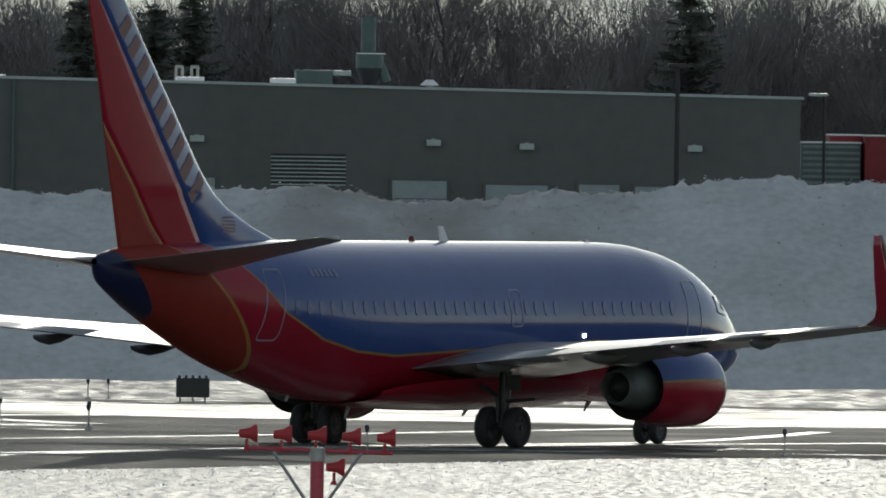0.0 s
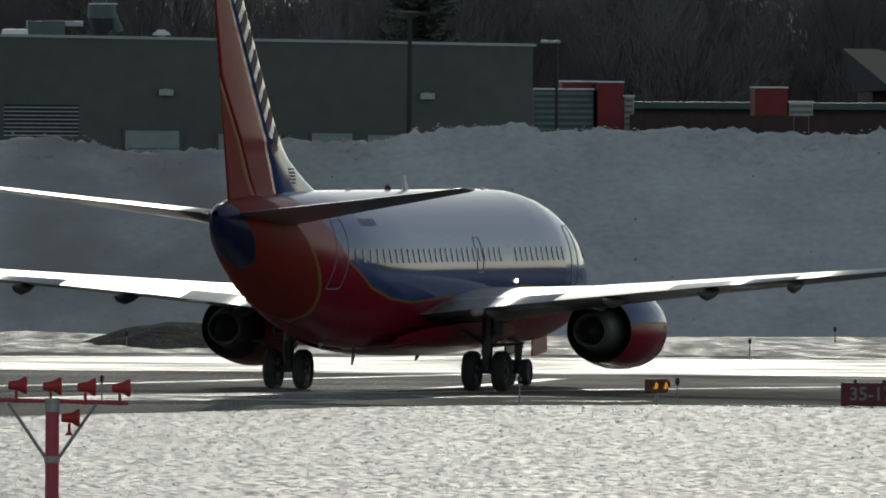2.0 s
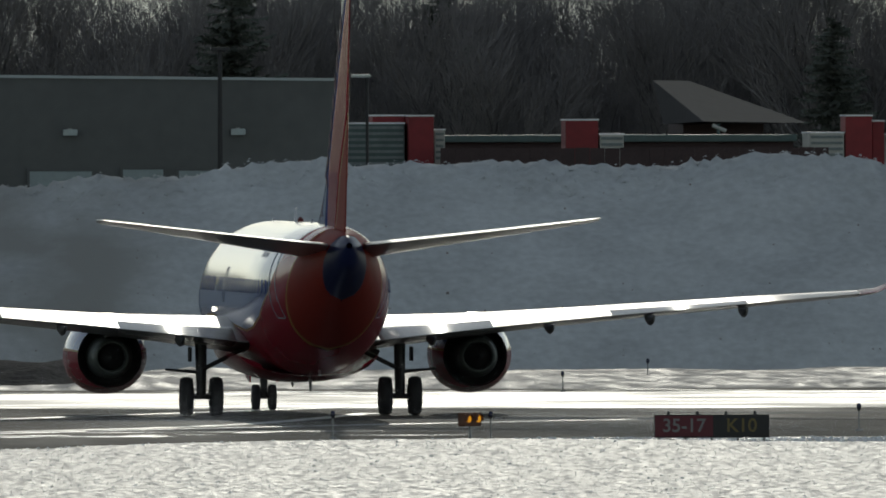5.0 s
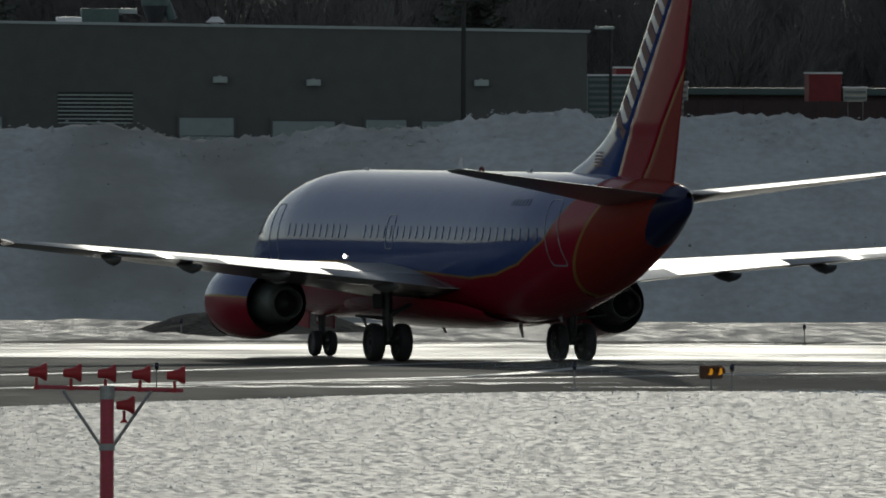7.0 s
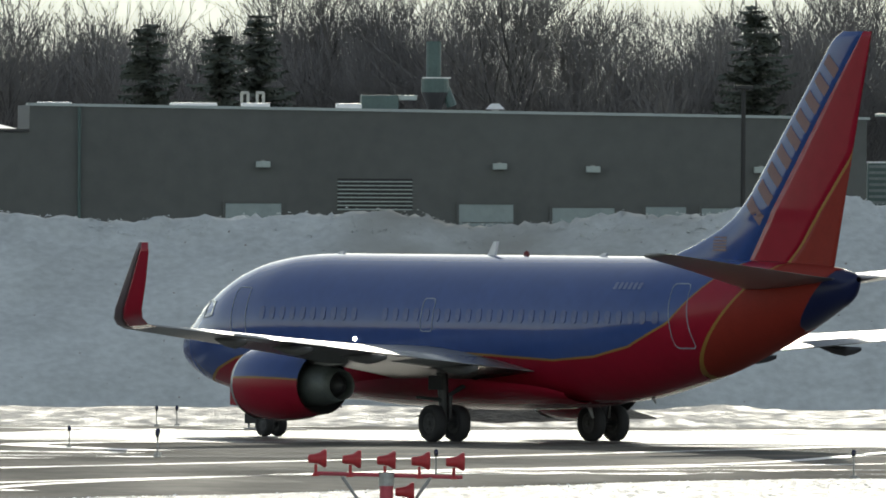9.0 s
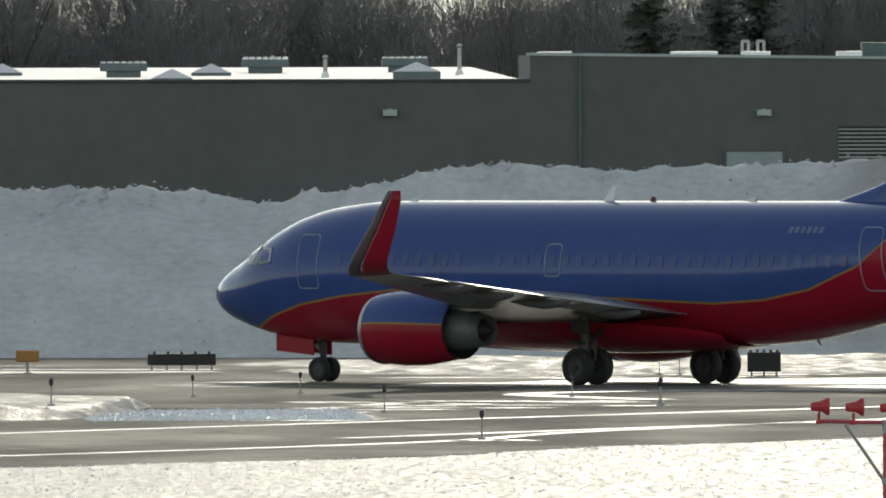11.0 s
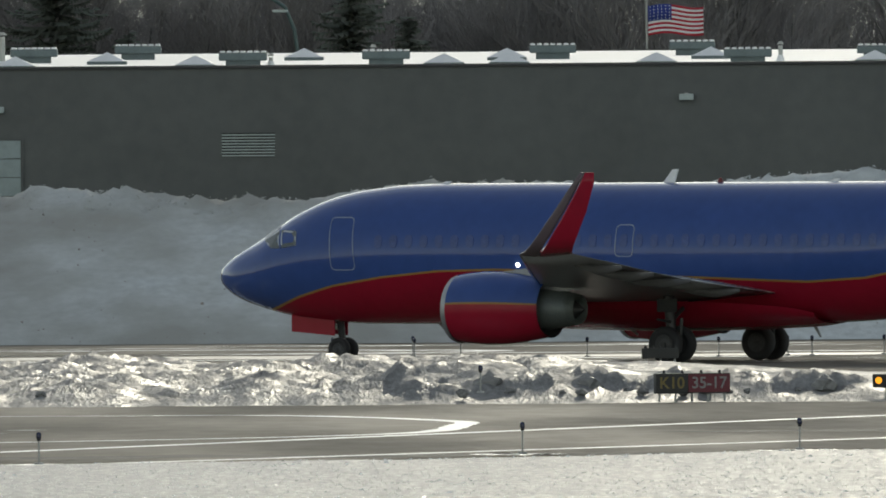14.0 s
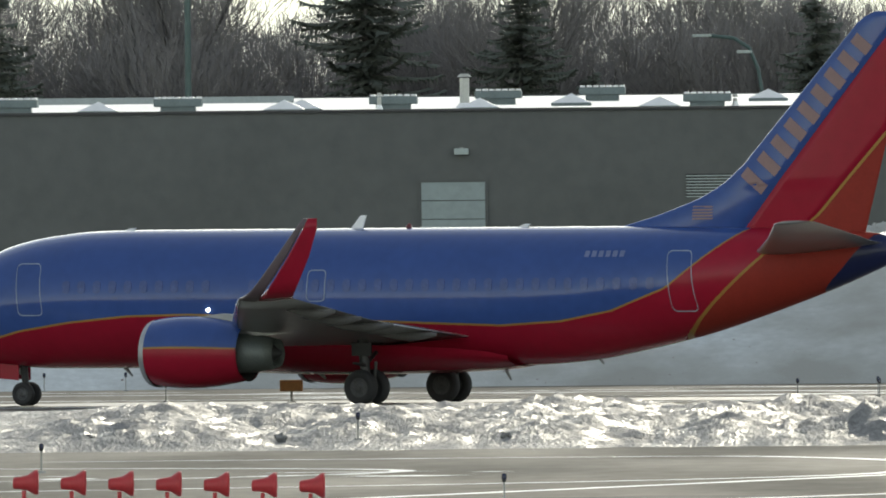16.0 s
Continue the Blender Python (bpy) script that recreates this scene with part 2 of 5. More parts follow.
def island():
    def top(x, y):
        w = 613 + 2.0 * nz(x, 0, 0.2, 3) + (0 if x < 7 else (x - 7) ** 2 * 2.2)
        e = 692 + 4 * nz(x, 3, 0.2, 5) - (0 if x < 0 else x * 4.2)
        k = max(0.0, min(1.0, (y - w) / 7, (e - y) / 14))
        k = k * k * (3 - 2 * k)
        rough = max(0.25, min(1.0, (x + 31) / 5)) if x < -4 else max(0.1, 1.0 - (x + 4) / 5)
        hum = 0.46 * (nz(x, y * 0.5, 0.3, 2) + 0.10) + 0.20 * nz(x, y * 0.6, 0.55, 6) + 0.20 * abs(nz(x, y * 0.8, 1.6, 9)) + 0.09 * nz(x, y, 3.6, 3)
        ridge = math.exp(-((y - 619.5) / 2.2) ** 2) * max(0.0, min(1.0, (x + 9) / 3, (5.5 - x) / 1.5)) * max(0.0, 0.25 + 0.5 * nz(x, y * 0.6, 0.7, 12) + 0.4 * abs(nz(x, y, 2.2, 14)))
        return -0.06 + k * (0.34 + rough * hum) + ridge
    ob = height_field("snow_island", -55, 13, 420, 608, 697, 260, top, LUMP)
    tagged(ob, "ploughed grey-white snow heaped between the taxiway lanes", "snow", kind="stuff")


def far_verge():
    def top(x, y):
        k = max(0.0, min(1.0, (x - 13 - 3 * nz(y, 0, 0.1)) / 10)) * max(0.0, min(1.0, (y - 716 - 3 * nz(x, 1, 0.12)) / 4, (763 - y) / 6))
        return -0.05 + k * (0.14 + 0.2 * max(0, nz(x, y * 0.3, 0.3, 4) + 0.2) + 0.06 * nz(x, y, 1.5))
    ob = height_field("snow_strip", 8, 110, 260, 710, 768, 60, top, LUMP)
    tagged(ob, "rough snow strip between the taxiway and the snow bank", "snow", kind="stuff")


CREST = ((-150, 4.0), (-60, 3.7), (-40, 3.5), (-30, 3.8), (-25.4, 4.2), (-23.8, 4.5), (-21.5, 4.46), (-19.4, 4.79), (-15.7, 4.73), (-14.4, 4.46), (-11.1, 4.40), (-7.6, 4.9), (-3.7, 4.86), (-0.4, 4.71), (4.7, 5.07), (8.9, 5.2), (12.8, 5.16), (14, 5.07), (16.1, 4.74), (17.5, 4.97), (20.3, 5.4), (22.1, 5.8), (24.7, 5.97), (26.7, 5.79), (30.5, 5.87), (35.6, 6.06), (37, 5.9), (38.4, 5.57), (40.9, 5.75), (43.3, 5.99), (46, 6.03), (47.7, 6.32), (50.2, 6.58), (51.3, 6.4), (55.8, 6.44), (60.3, 6.26), (61.8, 6.5), (64.3, 6.73), (66.3, 6.63), (69, 6.36), (90, 6.2), (150, 6.0))


def bank_top(x, y):
    c = lerp(x, CREST)
    yc = 779 + 1.2 * nz(x, 0, 0.06)
    foot = 767 + 1.5 * nz(x, 1, 0.07)
    if y < yc:
        k = max(0.0, (y - foot) / (yc - foot))
        p = k ** 0.9
    else:
        p = max(0.0, 1 - (y - yc) / 16) ** 0.9
    near = math.exp(-((y - yc) / 3.0) ** 2)
    gully = x - 0.8 * (y - foot)
    bumpy = (0.30 * nz(gully, y * 0.4, 0.15, 3) + 0.10 * nz(gully, y * 0.3, 0.6, 8)) * min(1, k * 3 if y < yc else 1) + 0.10 * nz(x, y, 0.5, 6) * p + 0.03 * nz(x, y, 1.4, 2) * p
    return -0.05 + c * p * (1 if y < yc else 1) + bumpy * (1 - 0.75 * near) + near * (0.16 * nz(x, y, 1.1, 7) + 0.26 * abs(nz(x, y, 2.6, 9)) + 0.08 * nz(x, y, 6.0, 5))


def snow_bank():
    ob = height_field("snow_bank", -100, 120, 1100, 763, 797, 110, bank_top, BANK)
    tagged(ob, "tall ploughed snow bank with a crusted crest", "snow bank", kind="stuff")


def clods():
    """Dark clods scattered over the face of the bank."""
    r = random.Random(9)
    v, f = [], []
    for i in range(420):
        x = r.uniform(-40, 80)
        k = r.uniform(0.02, 0.95) ** 1.3
        y = 767.5 + 11 * k
        z = bank_top(x, y) + 0.01
        a = r.uniform(0.012, 0.036) * (1.8 if r.random() < 0.06 else 1)
        o = len(v)
        v += [(x - a, y, z - a), (x + a, y, z - a * 0.6), (x + a * 0.6, y, z + a), (x - a * 0.7, y, z + a * 0.7), (x, y - a, z)]
        f += [(o, o + 1, o + 4), (o + 1, o + 2, o + 4), (o + 2, o + 3, o + 4), (o + 3, o, o + 4), (o, o + 3, o + 2, o + 1)]
    tagged(piece("snow_clods", v, f, mat("clod_soil", (0.30, 0.265, 0.25), 0.9, vary=0.3), smooth=False), "small dark clods scattered over the snow bank", "clods", kind="stuff")


clods()
ground_sheet()
near_snow()
island()
far_verge()
snow_bank()


# ---- buildings behind the bank ----
def warehouse():
    low = thing("warehouse", "long low dark-walled warehouse with a snow-covered flat roof", "building")
    part("wall", box(-120, 25.3, 800, 800.4, -0.2, 8.5), WALL, low)
    part("coping", box(-120, 25.3, 799.9, 800.5, 8.5, 8.6, 0.02), DARKMETAL, low)
    piece("roof", [(-120, 800.45, 8.5), (25.3, 800.45, 8.5), (25.3, 865, 9.08), (-120, 865, 9.08)], [(0, 1, 2, 3)], ROOFSNOW, low, "snow-covered flat roof", smooth=False)
    part("back_parapet", box(-120, 25.3, 865, 865.4, 0, 9.12), WALL, low)
    part("raised_roof_wall", box(-120, -28.2, 846, 846.3, 8.6, 9.13), PALEWALL, low, "pale grey wall of the raised rear roof")
    part("end_wall", box(-120.4, -120, 800, 865.4, -0.2, 8.9), WALL, low)
    high = thing("workshop_hall", "taller dark-walled hall with pale roof coping", "building")
    v = []
    for y in (800.0, 812.0):
        for x, z in ((25.3, 9.36), (52.2, 9.03)):
            v += [(x, y, -0.2), (x, y, z)]
    f = [(0, 2, 3, 1), (2, 6, 7, 3), (6, 4, 5, 7), (4, 0, 1, 5)]
    piece("wall", v, f, WALL, high, smooth=False)
    piece("roof", [(25.3, 800, 9.32), (52.2, 800, 9.0), (52.2, 812, 9.08), (25.3, 812, 9.32)], [(0, 1, 2, 3)], ROOFSNOW, high, smooth=False)
    bm = bmesh.new()
    for y in (799.92, 800.4):
        for x, z in ((25.2, 9.34), (52.3, 9.01)):
            for dz in (0.0, 0.09):
                bm.verts.new((x, y, z + dz))
    bm.verts.ensure_lookup_table()
    q = bm.verts
    for idx in ((0, 2, 3, 1), (4, 5, 7, 6), (1, 3, 7, 5), (0, 4, 6, 2), (0, 1, 5, 4), (2, 6, 7, 3)):
        bm.faces.new([q[i] for i in idx])
    part("coping", bm, COPING, high, "pale metal roof coping")
    return low, high


LOW, HIGH = warehouse()

# ---- further materials ----
BARK = mat("bark", (0.115, 0.11, 0.11), 0.9, vary=0.2, scale=1.0, spec=0.1)
TWIG = mat("twigs", (0.222, 0.210, 0.208), 0.9, vary=0.25, scale=0.5, spec=0.1)
NEEDLE = mat("conifer_needles", (0.12, 0.135, 0.118), 0.85, vary=0.3, scale=0.8, spec=0.1)
BRUSH = mat("woodland_brush", (0.215, 0.205, 0.205), 0.95, vary=0.3, scale=0.3, spec=0.0)
PALE_DOOR = mat("pale_door", (0.24, 0.285, 0.285), 0.6, vary=0.1, scale=1)
LAMPBOX = mat("wall_lamp_housing", (0.32, 0.37, 0.36), 0.4, vary=0.1)
RIBGREY = mat("rib_grey", (0.17, 0.20, 0.195), 0.6, vary=0.2)
SIGNRED = mat("sign_red", (0.11, 0.008, 0.018), 0.5, vary=0.1)
SIGNBLACK = mat("sign_black", (0.012, 0.012, 0.012), 0.5, vary=0.1)
LETTER = mat("sign_white", (0.20, 0.195, 0.195), 0.5, vary=0.05)
LETTERY = mat("sign_yellow", (0.15, 0.11, 0.03), 0.5, vary=0.05)
BOXRED = mat("container_red", (0.2, 0.012, 0.016), 0.6, vary=0.15, scale=0.7)
TEAL = mat("teal_metal", (0.06, 0.10, 0.095), 0.5, vary=0.15)
BROWN = mat("brown_fence", (0.055, 0.035, 0.034), 0.8, vary=0.2)
CREAM = mat("cream_metal", (0.42, 0.42, 0.38), 0.5, vary=0.1)
HORN = mat("lamp_red", (0.42, 0.03, 0.035), 0.5, vary=0.12, scale=4)
POSTRED = mat("post_red", (0.45, 0.06, 0.085), 0.55, vary=0.15, scale=3)
GALV = mat("galvanised", (0.33, 0.33, 0.32), 0.5, 0.5, vary=0.15, scale=3)
ORANGEBOX = mat("weathered_orange", (0.40, 0.18, 0.05), 0.6, vary=0.15, scale=3)
BLUELENS = mat("blue_lens", (0.006, 0.009, 0.04), 0.2, vary=0.05)
AMBER = glow("amber_lamp", (1.0, 0.40, 0.02), 0.7)
VENT = mat("vent_metal", (0.12, 0.15, 0.15), 0.6, 0.2, vary=0.15)
FLAGRED = mat("flag_red", (0.45, 0.02, 0.04), 0.8, vary=0.08)
FLAGWHITE = mat("flag_white", (0.75, 0.75, 0.75), 0.8, vary=0.05)
FLAGBLUE = mat("flag_blue", (0.02, 0.04, 0.22), 0.8, vary=0.08)


# ---- taxiway markings, wet and icy places ----
def ribbon(name, pts, width, material, label, z=0.006, wob=0.15):
    pts = [Vector((x, y, 0)) for x, y in pts]
    fine = []
    for a, b, c, d in zip([pts[0]] + pts, pts, pts[1:], pts[2:] + [pts[-1]]):
        for i in range(14):
            t = i / 14
            fine.append(0.5 * ((2 * b) + (c - a) * t + (2 * a - 5 * b + 4 * c - d) * t * t + (3 * b - a - 3 * c + d) * t ** 3))
    fine.append(pts[-1])
    v, f = [], []
    for i, p in enumerate(fine):
        d = fine[min(i + 1, len(fine) - 1)] - fine[max(i - 1, 0)]
        n = Vector((-d.y, d.x, 0)).normalized()
        w = width * (0.5 + wob * nz(p.x, p.y, 0.9, 5))
        v += [(p + n * w) + Vector((0, 0, z)), (p - n * w) + Vector((0, 0, z))]
        if i:
            f.append((2 * i - 2, 2 * i - 1, 2 * i + 1, 2 * i))
    return tagged(piece(name, v, f, material, smooth=False), label, "marking", kind="structure")


def patch(name, x0, x1, y0, y1, material, label, z=0.003, wob=2.0, n=60):
    v, f = [], []
    for i in range(n + 1):
        x = x0 + (x1 - x0) * i / n
        e = math.sin(math.pi * min(1, max(0, i / n))) ** 0.35
        m = (y0 + y1) / 2
        a = m + (y0 - m) * e + wob * nz(x, y0, 0.35, 2) + 0.4 * wob * nz(x, y0, 1.4, 3)
        b = m + (y1 - m) * e + wob * nz(x, y1, 0.35, 7) + 0.4 * wob * nz(x, y1, 1.4, 4)
        v += [(x, a, z), (x, b, z)]
        if i:
            f.append((2 * i - 2, 2 * i, 2 * i + 1, 2 * i - 1))
    return tagged(piece(name, v, f, material, smooth=False), label, "wet patch", kind="structure")


LINES = (
    ((-45, 478), (-25, 512), (-4.5, 563), (5.7, 589), (16.9, 613), (30, 640), (44, 672)),
    ((-20, 505), (-4.3, 533), (5.4, 551), (15.7, 573), (19.8, 590), (28.8, 614.5), (38, 632), (43.6, 658)),
    ((14, 580), (25.6, 606), (37.7, 627), (52, 646)),
    ((-26, 597), (-14, 597), (-8.9, 595), (-5.1, 584), (-4.7, 576), (-6.2, 562), (-14, 553), (-28, 546)),
    ((-40, 589), (-24, 584), (-17, 577), (-19, 569), (-27, 562), (-40, 556)),
)
for line in LINES:
    ribbon("taxiway_line", line, 0.6, GLARE_ICE, "icy line along the taxiway, painted white with sun glare")
for line in (((-60, 735), (-20, 735.5), (6, 734), (14, 732)), ((-40, 752), (-14, 748), (-5, 741), (-12, 736), (-30, 735)), ((-60, 717), (-20, 719), (4, 720)), ((24, 655), (21, 668), (27, 676), (44, 680), (70, 678))):
    ribbon("taxiway_line", line, 1.2, GLARE_ICE, "icy line along the far taxiway, painted white with sun glare")
patch("wet_patch", 18, 90, 668, 709, WET, "wet glaring asphalt behind the parked lane", wob=2.5)
patch("wet_patch", -60, 14, 722, 730, WET, "wet glaring asphalt strip", wob=1.5)
def streaks(name, x0, x1, y0, y1, count, material, label, seed, z=0.006):
    """Thin broken streaks of ice or slush, each with ragged edges, in one mesh."""
    r = random.Random(seed)
    v, f = [], []
    for i in range(count):
        x, y = r.uniform(x0, x1), r.uniform(y0, y1)
        ln, dp = r.uniform(0.25, 1.4) * (x1 - x0) ** 0.4, r.uniform(0.25, 1.1)
        o, n = len(v), 9
        for k in range(n + 1):
            u = k / n
            e = dp * math.sin(math.pi * u) * (0.6 + 0.8 * r.random())
            px = x + ln * (u - 0.5)
            v += [(px, y - e + 0.4 * nz(px, y, 1.5), z), (px, y + e * r.uniform(0.4, 1) + 0.4 * nz(px, y, 1.5), z)]
            if k:
                a = o + 2 * k
                f.append((a - 2, a, a + 1, a - 1))
    return tagged(piece(name, v, f, material, smooth=False), label, "ice", kind="stuff")


for k, (a, b, c, d, n, m) in enumerate(((9.0, 15.5, 613, 634, 120, SLUSH), (43.5, 57, 598, 605, 40, SLUSH), (-15, -2, 513, 519, 30, SLUSH), (14, 24, 634, 654, 22, GLARE_ICE), (-34, -14, 566, 576, 16, GLARE_ICE), (44, 64, 734, 745, 24, GLARE_ICE), (12, 32, 686, 700, 18, GLARE_ICE), (28, 46, 608, 620, 14, GLARE_ICE), (-45, 8, 738, 760, 24, GLARE_ICE), (20, 70, 700, 716, 40, GLARE_ICE), (-50, 8, 697, 716, 20, GLARE_ICE))):
    streaks("ice_streaks", a, b, c, d, n, m, "broken streaks of ice shining on the asphalt", k)
for k, (x, y) in enumerate(((2.9, 532.5), (-3, 529.5), (17.1, 576), (-13, 519))):
    streaks("ice_streaks", x - 0.6, x + 0.8, y - 1.5, y + 0.2, 8, SLUSH, "thin ice round a light post", 50 + k, 0.012)
for x0, x1, y0, y1 in ((12, 17, 625, 634), (-60, 60, 640, 648), (14, 60, 652, 660), (-50, 10, 527, 531), (0, 60, 560, 566)):
    patch("damp_patch", x0, x1, y0, y1, mat("damp_asphalt", (0.075, 0.073, 0.066), 0.7, vary=0.3, scale=0.2, spec=0.05), "dark damp stretch of asphalt", z=0.002, wob=2.0)


GLINT_CRUMB = mat("glint_crumb", (0.82, 0.84, 0.86), 0.16, vary=0.2, scale=6, spec=0.5)


def crumbs(name, label, x0, x1, y0, y1, count, size, seed, ground=None, material=GLINT_CRUMB, rise=(0.25, 0.7)):
    """Small broken crumbs of ice, three-sided, lying on the surface."""
    r = random.Random(seed)
    v, f = [], []
    for i in range(count):
        x, y = r.uniform(x0, x1), r.uniform(y0, y1)
        z = ground(x, y) if ground else 0.0
        if z is None:
            continue
        a, w = r.uniform(0, 6.28), size * r.uniform(0.4, 1.0) * (1.8 if r.random() < 0.05 else 1)
        o = len(v)
        v += [(x + w * math.cos(a + c), y + w * math.sin(a + c), z - 0.01) for c in (0, 2.1, 4.2)]
        v.append((x + w * r.uniform(-0.5, 0.5), y + w * r.uniform(-0.5, 0.5), z + w * r.uniform(*rise)))
        f += [(o, o + 1, o + 3), (o + 1, o + 2, o + 3), (o + 2, o, o + 3)]
    tagged(piece(name, v, f, material, smooth=False), label, "ice crumbs", kind="stuff")


def crest_top(x, y):
    return bank_top(x, y) + 0.02


def verge_top(x, y):
    d = lerp(x, NEAR_EDGE) - y
    return None if d < 1.5 else 0.155 + 0.03 * nz(x, y * 0.4, 0.25, 1)


# Sun sparkle on the verge snow, put into the near-white colour of added crumbs.
crumbs("glint_crumbs", "added pale crumbs that paint sun sparkle on the snow", -30, 58, 445, 600, 80000, 0.06, 31, verge_top, GLINT_CRUMB, (0.12, 0.4))
crumbs("snow_crumbs", "crumbled snow along the crest of the bank", -45, 85, 777.3, 781.5, 9000, 0.075, 34, crest_top, BANK)
crumbs("glint_crumbs", "broken wet ice crumbs on the asphalt", 8.5, 15.5, 613, 634, 5000, 0.09, 32)
crumbs("glint_crumbs", "broken wet ice crumbs on the asphalt", 43.5, 57, 597, 605, 2500, 0.07, 33)


def dirty_mound():
    def top(x, y):
        a, b = (x - 36.8) / 3.4, (y - 724) / 5
        c, d = (x - 39.8) / 2.0, (y - 725) / 4
        return -0.05 + 0.95 * math.exp(-(a * a + b * b) * 1.6) + 0.6 * math.exp(-(c * c + d * d) * 1.6) + 0.15 * nz(x, y, 0.9, 2) - 0.12
    tagged(height_field("dirt_mound", 31, 44, 70, 715, 734, 40, top, DIRTY), "dark heap of dirty snow and soil", "mound", kind="stuff")


dirty_mound()


def chunk_mesh(seed, r, flat=0.75):
    bm = bmesh.new()
    bmesh.ops.create_icosphere(bm, subdivisions=2, radius=r)
    for v in bm.verts:
        k = 1 + 0.45 * noise.noise(v.co * (1.6 / r) + Vector((seed * 7.1, 0, 0))) + 0.15 * noise.noise(v.co * (5 / r) + Vector((seed, 3, 0)))
        v.co = Vector((v.co.x * k, v.co.y * k, v.co.z * k * flat))
    me = bpy.data.meshes.new("snow_chunk")
    bm.to_mesh(me)
    bm.free()
    me.materials.append(LUMP)
    return me


rng = random.Random(5)
CHUNKS = [chunk_mesh(i, 0.3) for i in range(5)]
for i in range(46):
    x = rng.uniform(-5.5, 4.0) if i < 34 else rng.uniform(-34, -6)
    ob = new("snow_chunk", CHUNKS[i % 5])
    k = rng.uniform(0.2, 0.6)
    if x > 1.2:
        k *= 0.55
    ob.matrix_basis = pose(x, 617 + rng.uniform(-1, 4), 0.26, 0, 0, rng.uniform(0, 360)) @ Matrix.Diagonal((k, k, k, 1))
    tagged(ob, "broken lump of ploughed snow", "snow lump", "lumps of snow on the island")
for x, y, k in ((-4.3, 618, 1.35), (-1.9, 618, 1.2), (4.0, 618, 0.9)):
    ob = new("snow_chunk", CHUNKS[1])
    ob.matrix_basis = pose(x, y, 0.38, 0, 0, 40 * k) @ Matrix.Diagonal((k, k, k * 1.1, 1))
    tagged(ob, "broken lump of ploughed snow", "snow lump", "lumps of snow on the island")


# ---- lights and signs beside the taxiway ----
def edge_light():
    t = thing("taxiway_edge_light", "slim taxiway edge light with a dark blue lens", "edge light", "taxiway edge lights")
    part("base_plate", rod((0, 0, -0.02), (0, 0, 0.03), 0.10, 0.09, 10), GALV, t)
    part("stem", rod((0, 0, 0.02), (0, 0, 0.5), 0.02, n=8), GALV, t)
    part("collar", rod((0, 0, 0.48), (0, 0, 0.54), 0.035, 0.05, 10), BLACK, t)
    v, f = lathe([(0.54, 0.055), (0.60, 0.06), (0.645, 0.05), (0.665, 0.02), (0.668, 0.0)], 12, "z")
    piece("lens", v, f, BLUELENS, t, "dark blue glass lens")
    return t


EDGE = ((2.9, 533), (-3.0, 529.5), (7.7, 621), (-4.5, 614), (16.2, 629), (12.0, 664), (15.0, 670), (-2.2, 722), (1.6, 720), (3.6, 722), (4.3, 721), (6.4, 723), (17.1, 576.5), (23.6, 641), (22.0, 661), (26.3, 715), (26.9, 715.5), (35.3, 720.6), (28.9, 602), (39.2, 605), (42.9, 603), (53.1, 617.5), (52.5, 709), (57.8, 746), (23.8, 646), (-18.9, 612), (-25.2, 578), (-9.6, 725), (-7.2, 722.5), (-28.2, 731), (-13.0, 519), (-7.3, 728), (-5.9, 727), (-30.7, 764), (-33.2, 764))
first = edge_light()
first.matrix_basis = pose(EDGE[0][0], EDGE[0][1], 0.02)
for x, y in EDGE[1:]:
    k = 1.0 if y < 660 else 0.85
    copy_thing(first, pose(x, y, 0.3 if 612 <= y <= 622 and x < 10 else 0.02, 0, 0, x * 31 % 360) @ Matrix.Diagonal((k, k, k, 1)))


def guard_light(x, y, turn, body, lit, label):
    t = thing("runway_guard_light", label, "guard light", "runway guard lights", pose(x, y, 0.0, 0, 0, turn))
    part("leg", rod((0, 0, 0), (0, 0, 0.34), 0.035), GALV, t)
    part("foot", box(-0.12, 0.12, -0.1, 0.1, -0.02, 0.03), GALV, t)
    part("housing", box(-0.34, 0.34, -0.10, 0.12, 0.32, 0.66, 0.05), body, t)
    for sx in (-0.19, 0.19):
        lens = part("lamp", rod((sx, -0.10, 0.5), (sx, -0.125, 0.5), 0.085, n=16), lit, t, "round amber lamp")
        v, f = lathe([(-0.10, 0.13), (-0.18, 0.12), (-0.18, 0.105), (-0.10, 0.115)], 18, "y")
        keep = [q for q in f if sum(v[i][2] for i in q) > -0.15]
        piece("visor", [(sx + a, b, 0.5 + c) for a, b, c in v], keep, body, lens)
    return t


guard_light(42.4, 603, 48, mat("rusty_housing", (0.12, 0.05, 0.025), 0.6, vary=0.3, scale=6), AMBER, "rusty brown twin-lamp runway guard light with amber lamps")
guard_light(5.5, 616, 0, BLACK, AMBER, "black twin-lamp runway guard light with amber lamps lit")
guard_light(8.3, 724.5, 180, ORANGEBOX, AMBER, "weathered orange twin-lamp guard light seen from behind")
guard_light(-24.4, 727.5, 180, ORANGEBOX, AMBER, "weathered orange twin-lamp guard light seen from behind")


def lettering(text, size, material, parent, m):
    cu = bpy.data.curves.new("lettering", "FONT")
    cu.body, cu.size, cu.extrude, cu.align_x, cu.align_y = text, size, 0.006, "CENTER", "CENTER"
    cu.offset = 0.006
    tmp = bpy.data.objects.new("lettering", cu)
    me = bpy.data.meshes.new_from_object(tmp)
    me.materials.clear()
    me.materials.append(material)
    bpy.data.objects.remove(tmp)
    ob = new("lettering", me)
    ob.parent = parent
    ob.matrix_basis = m
    return ob


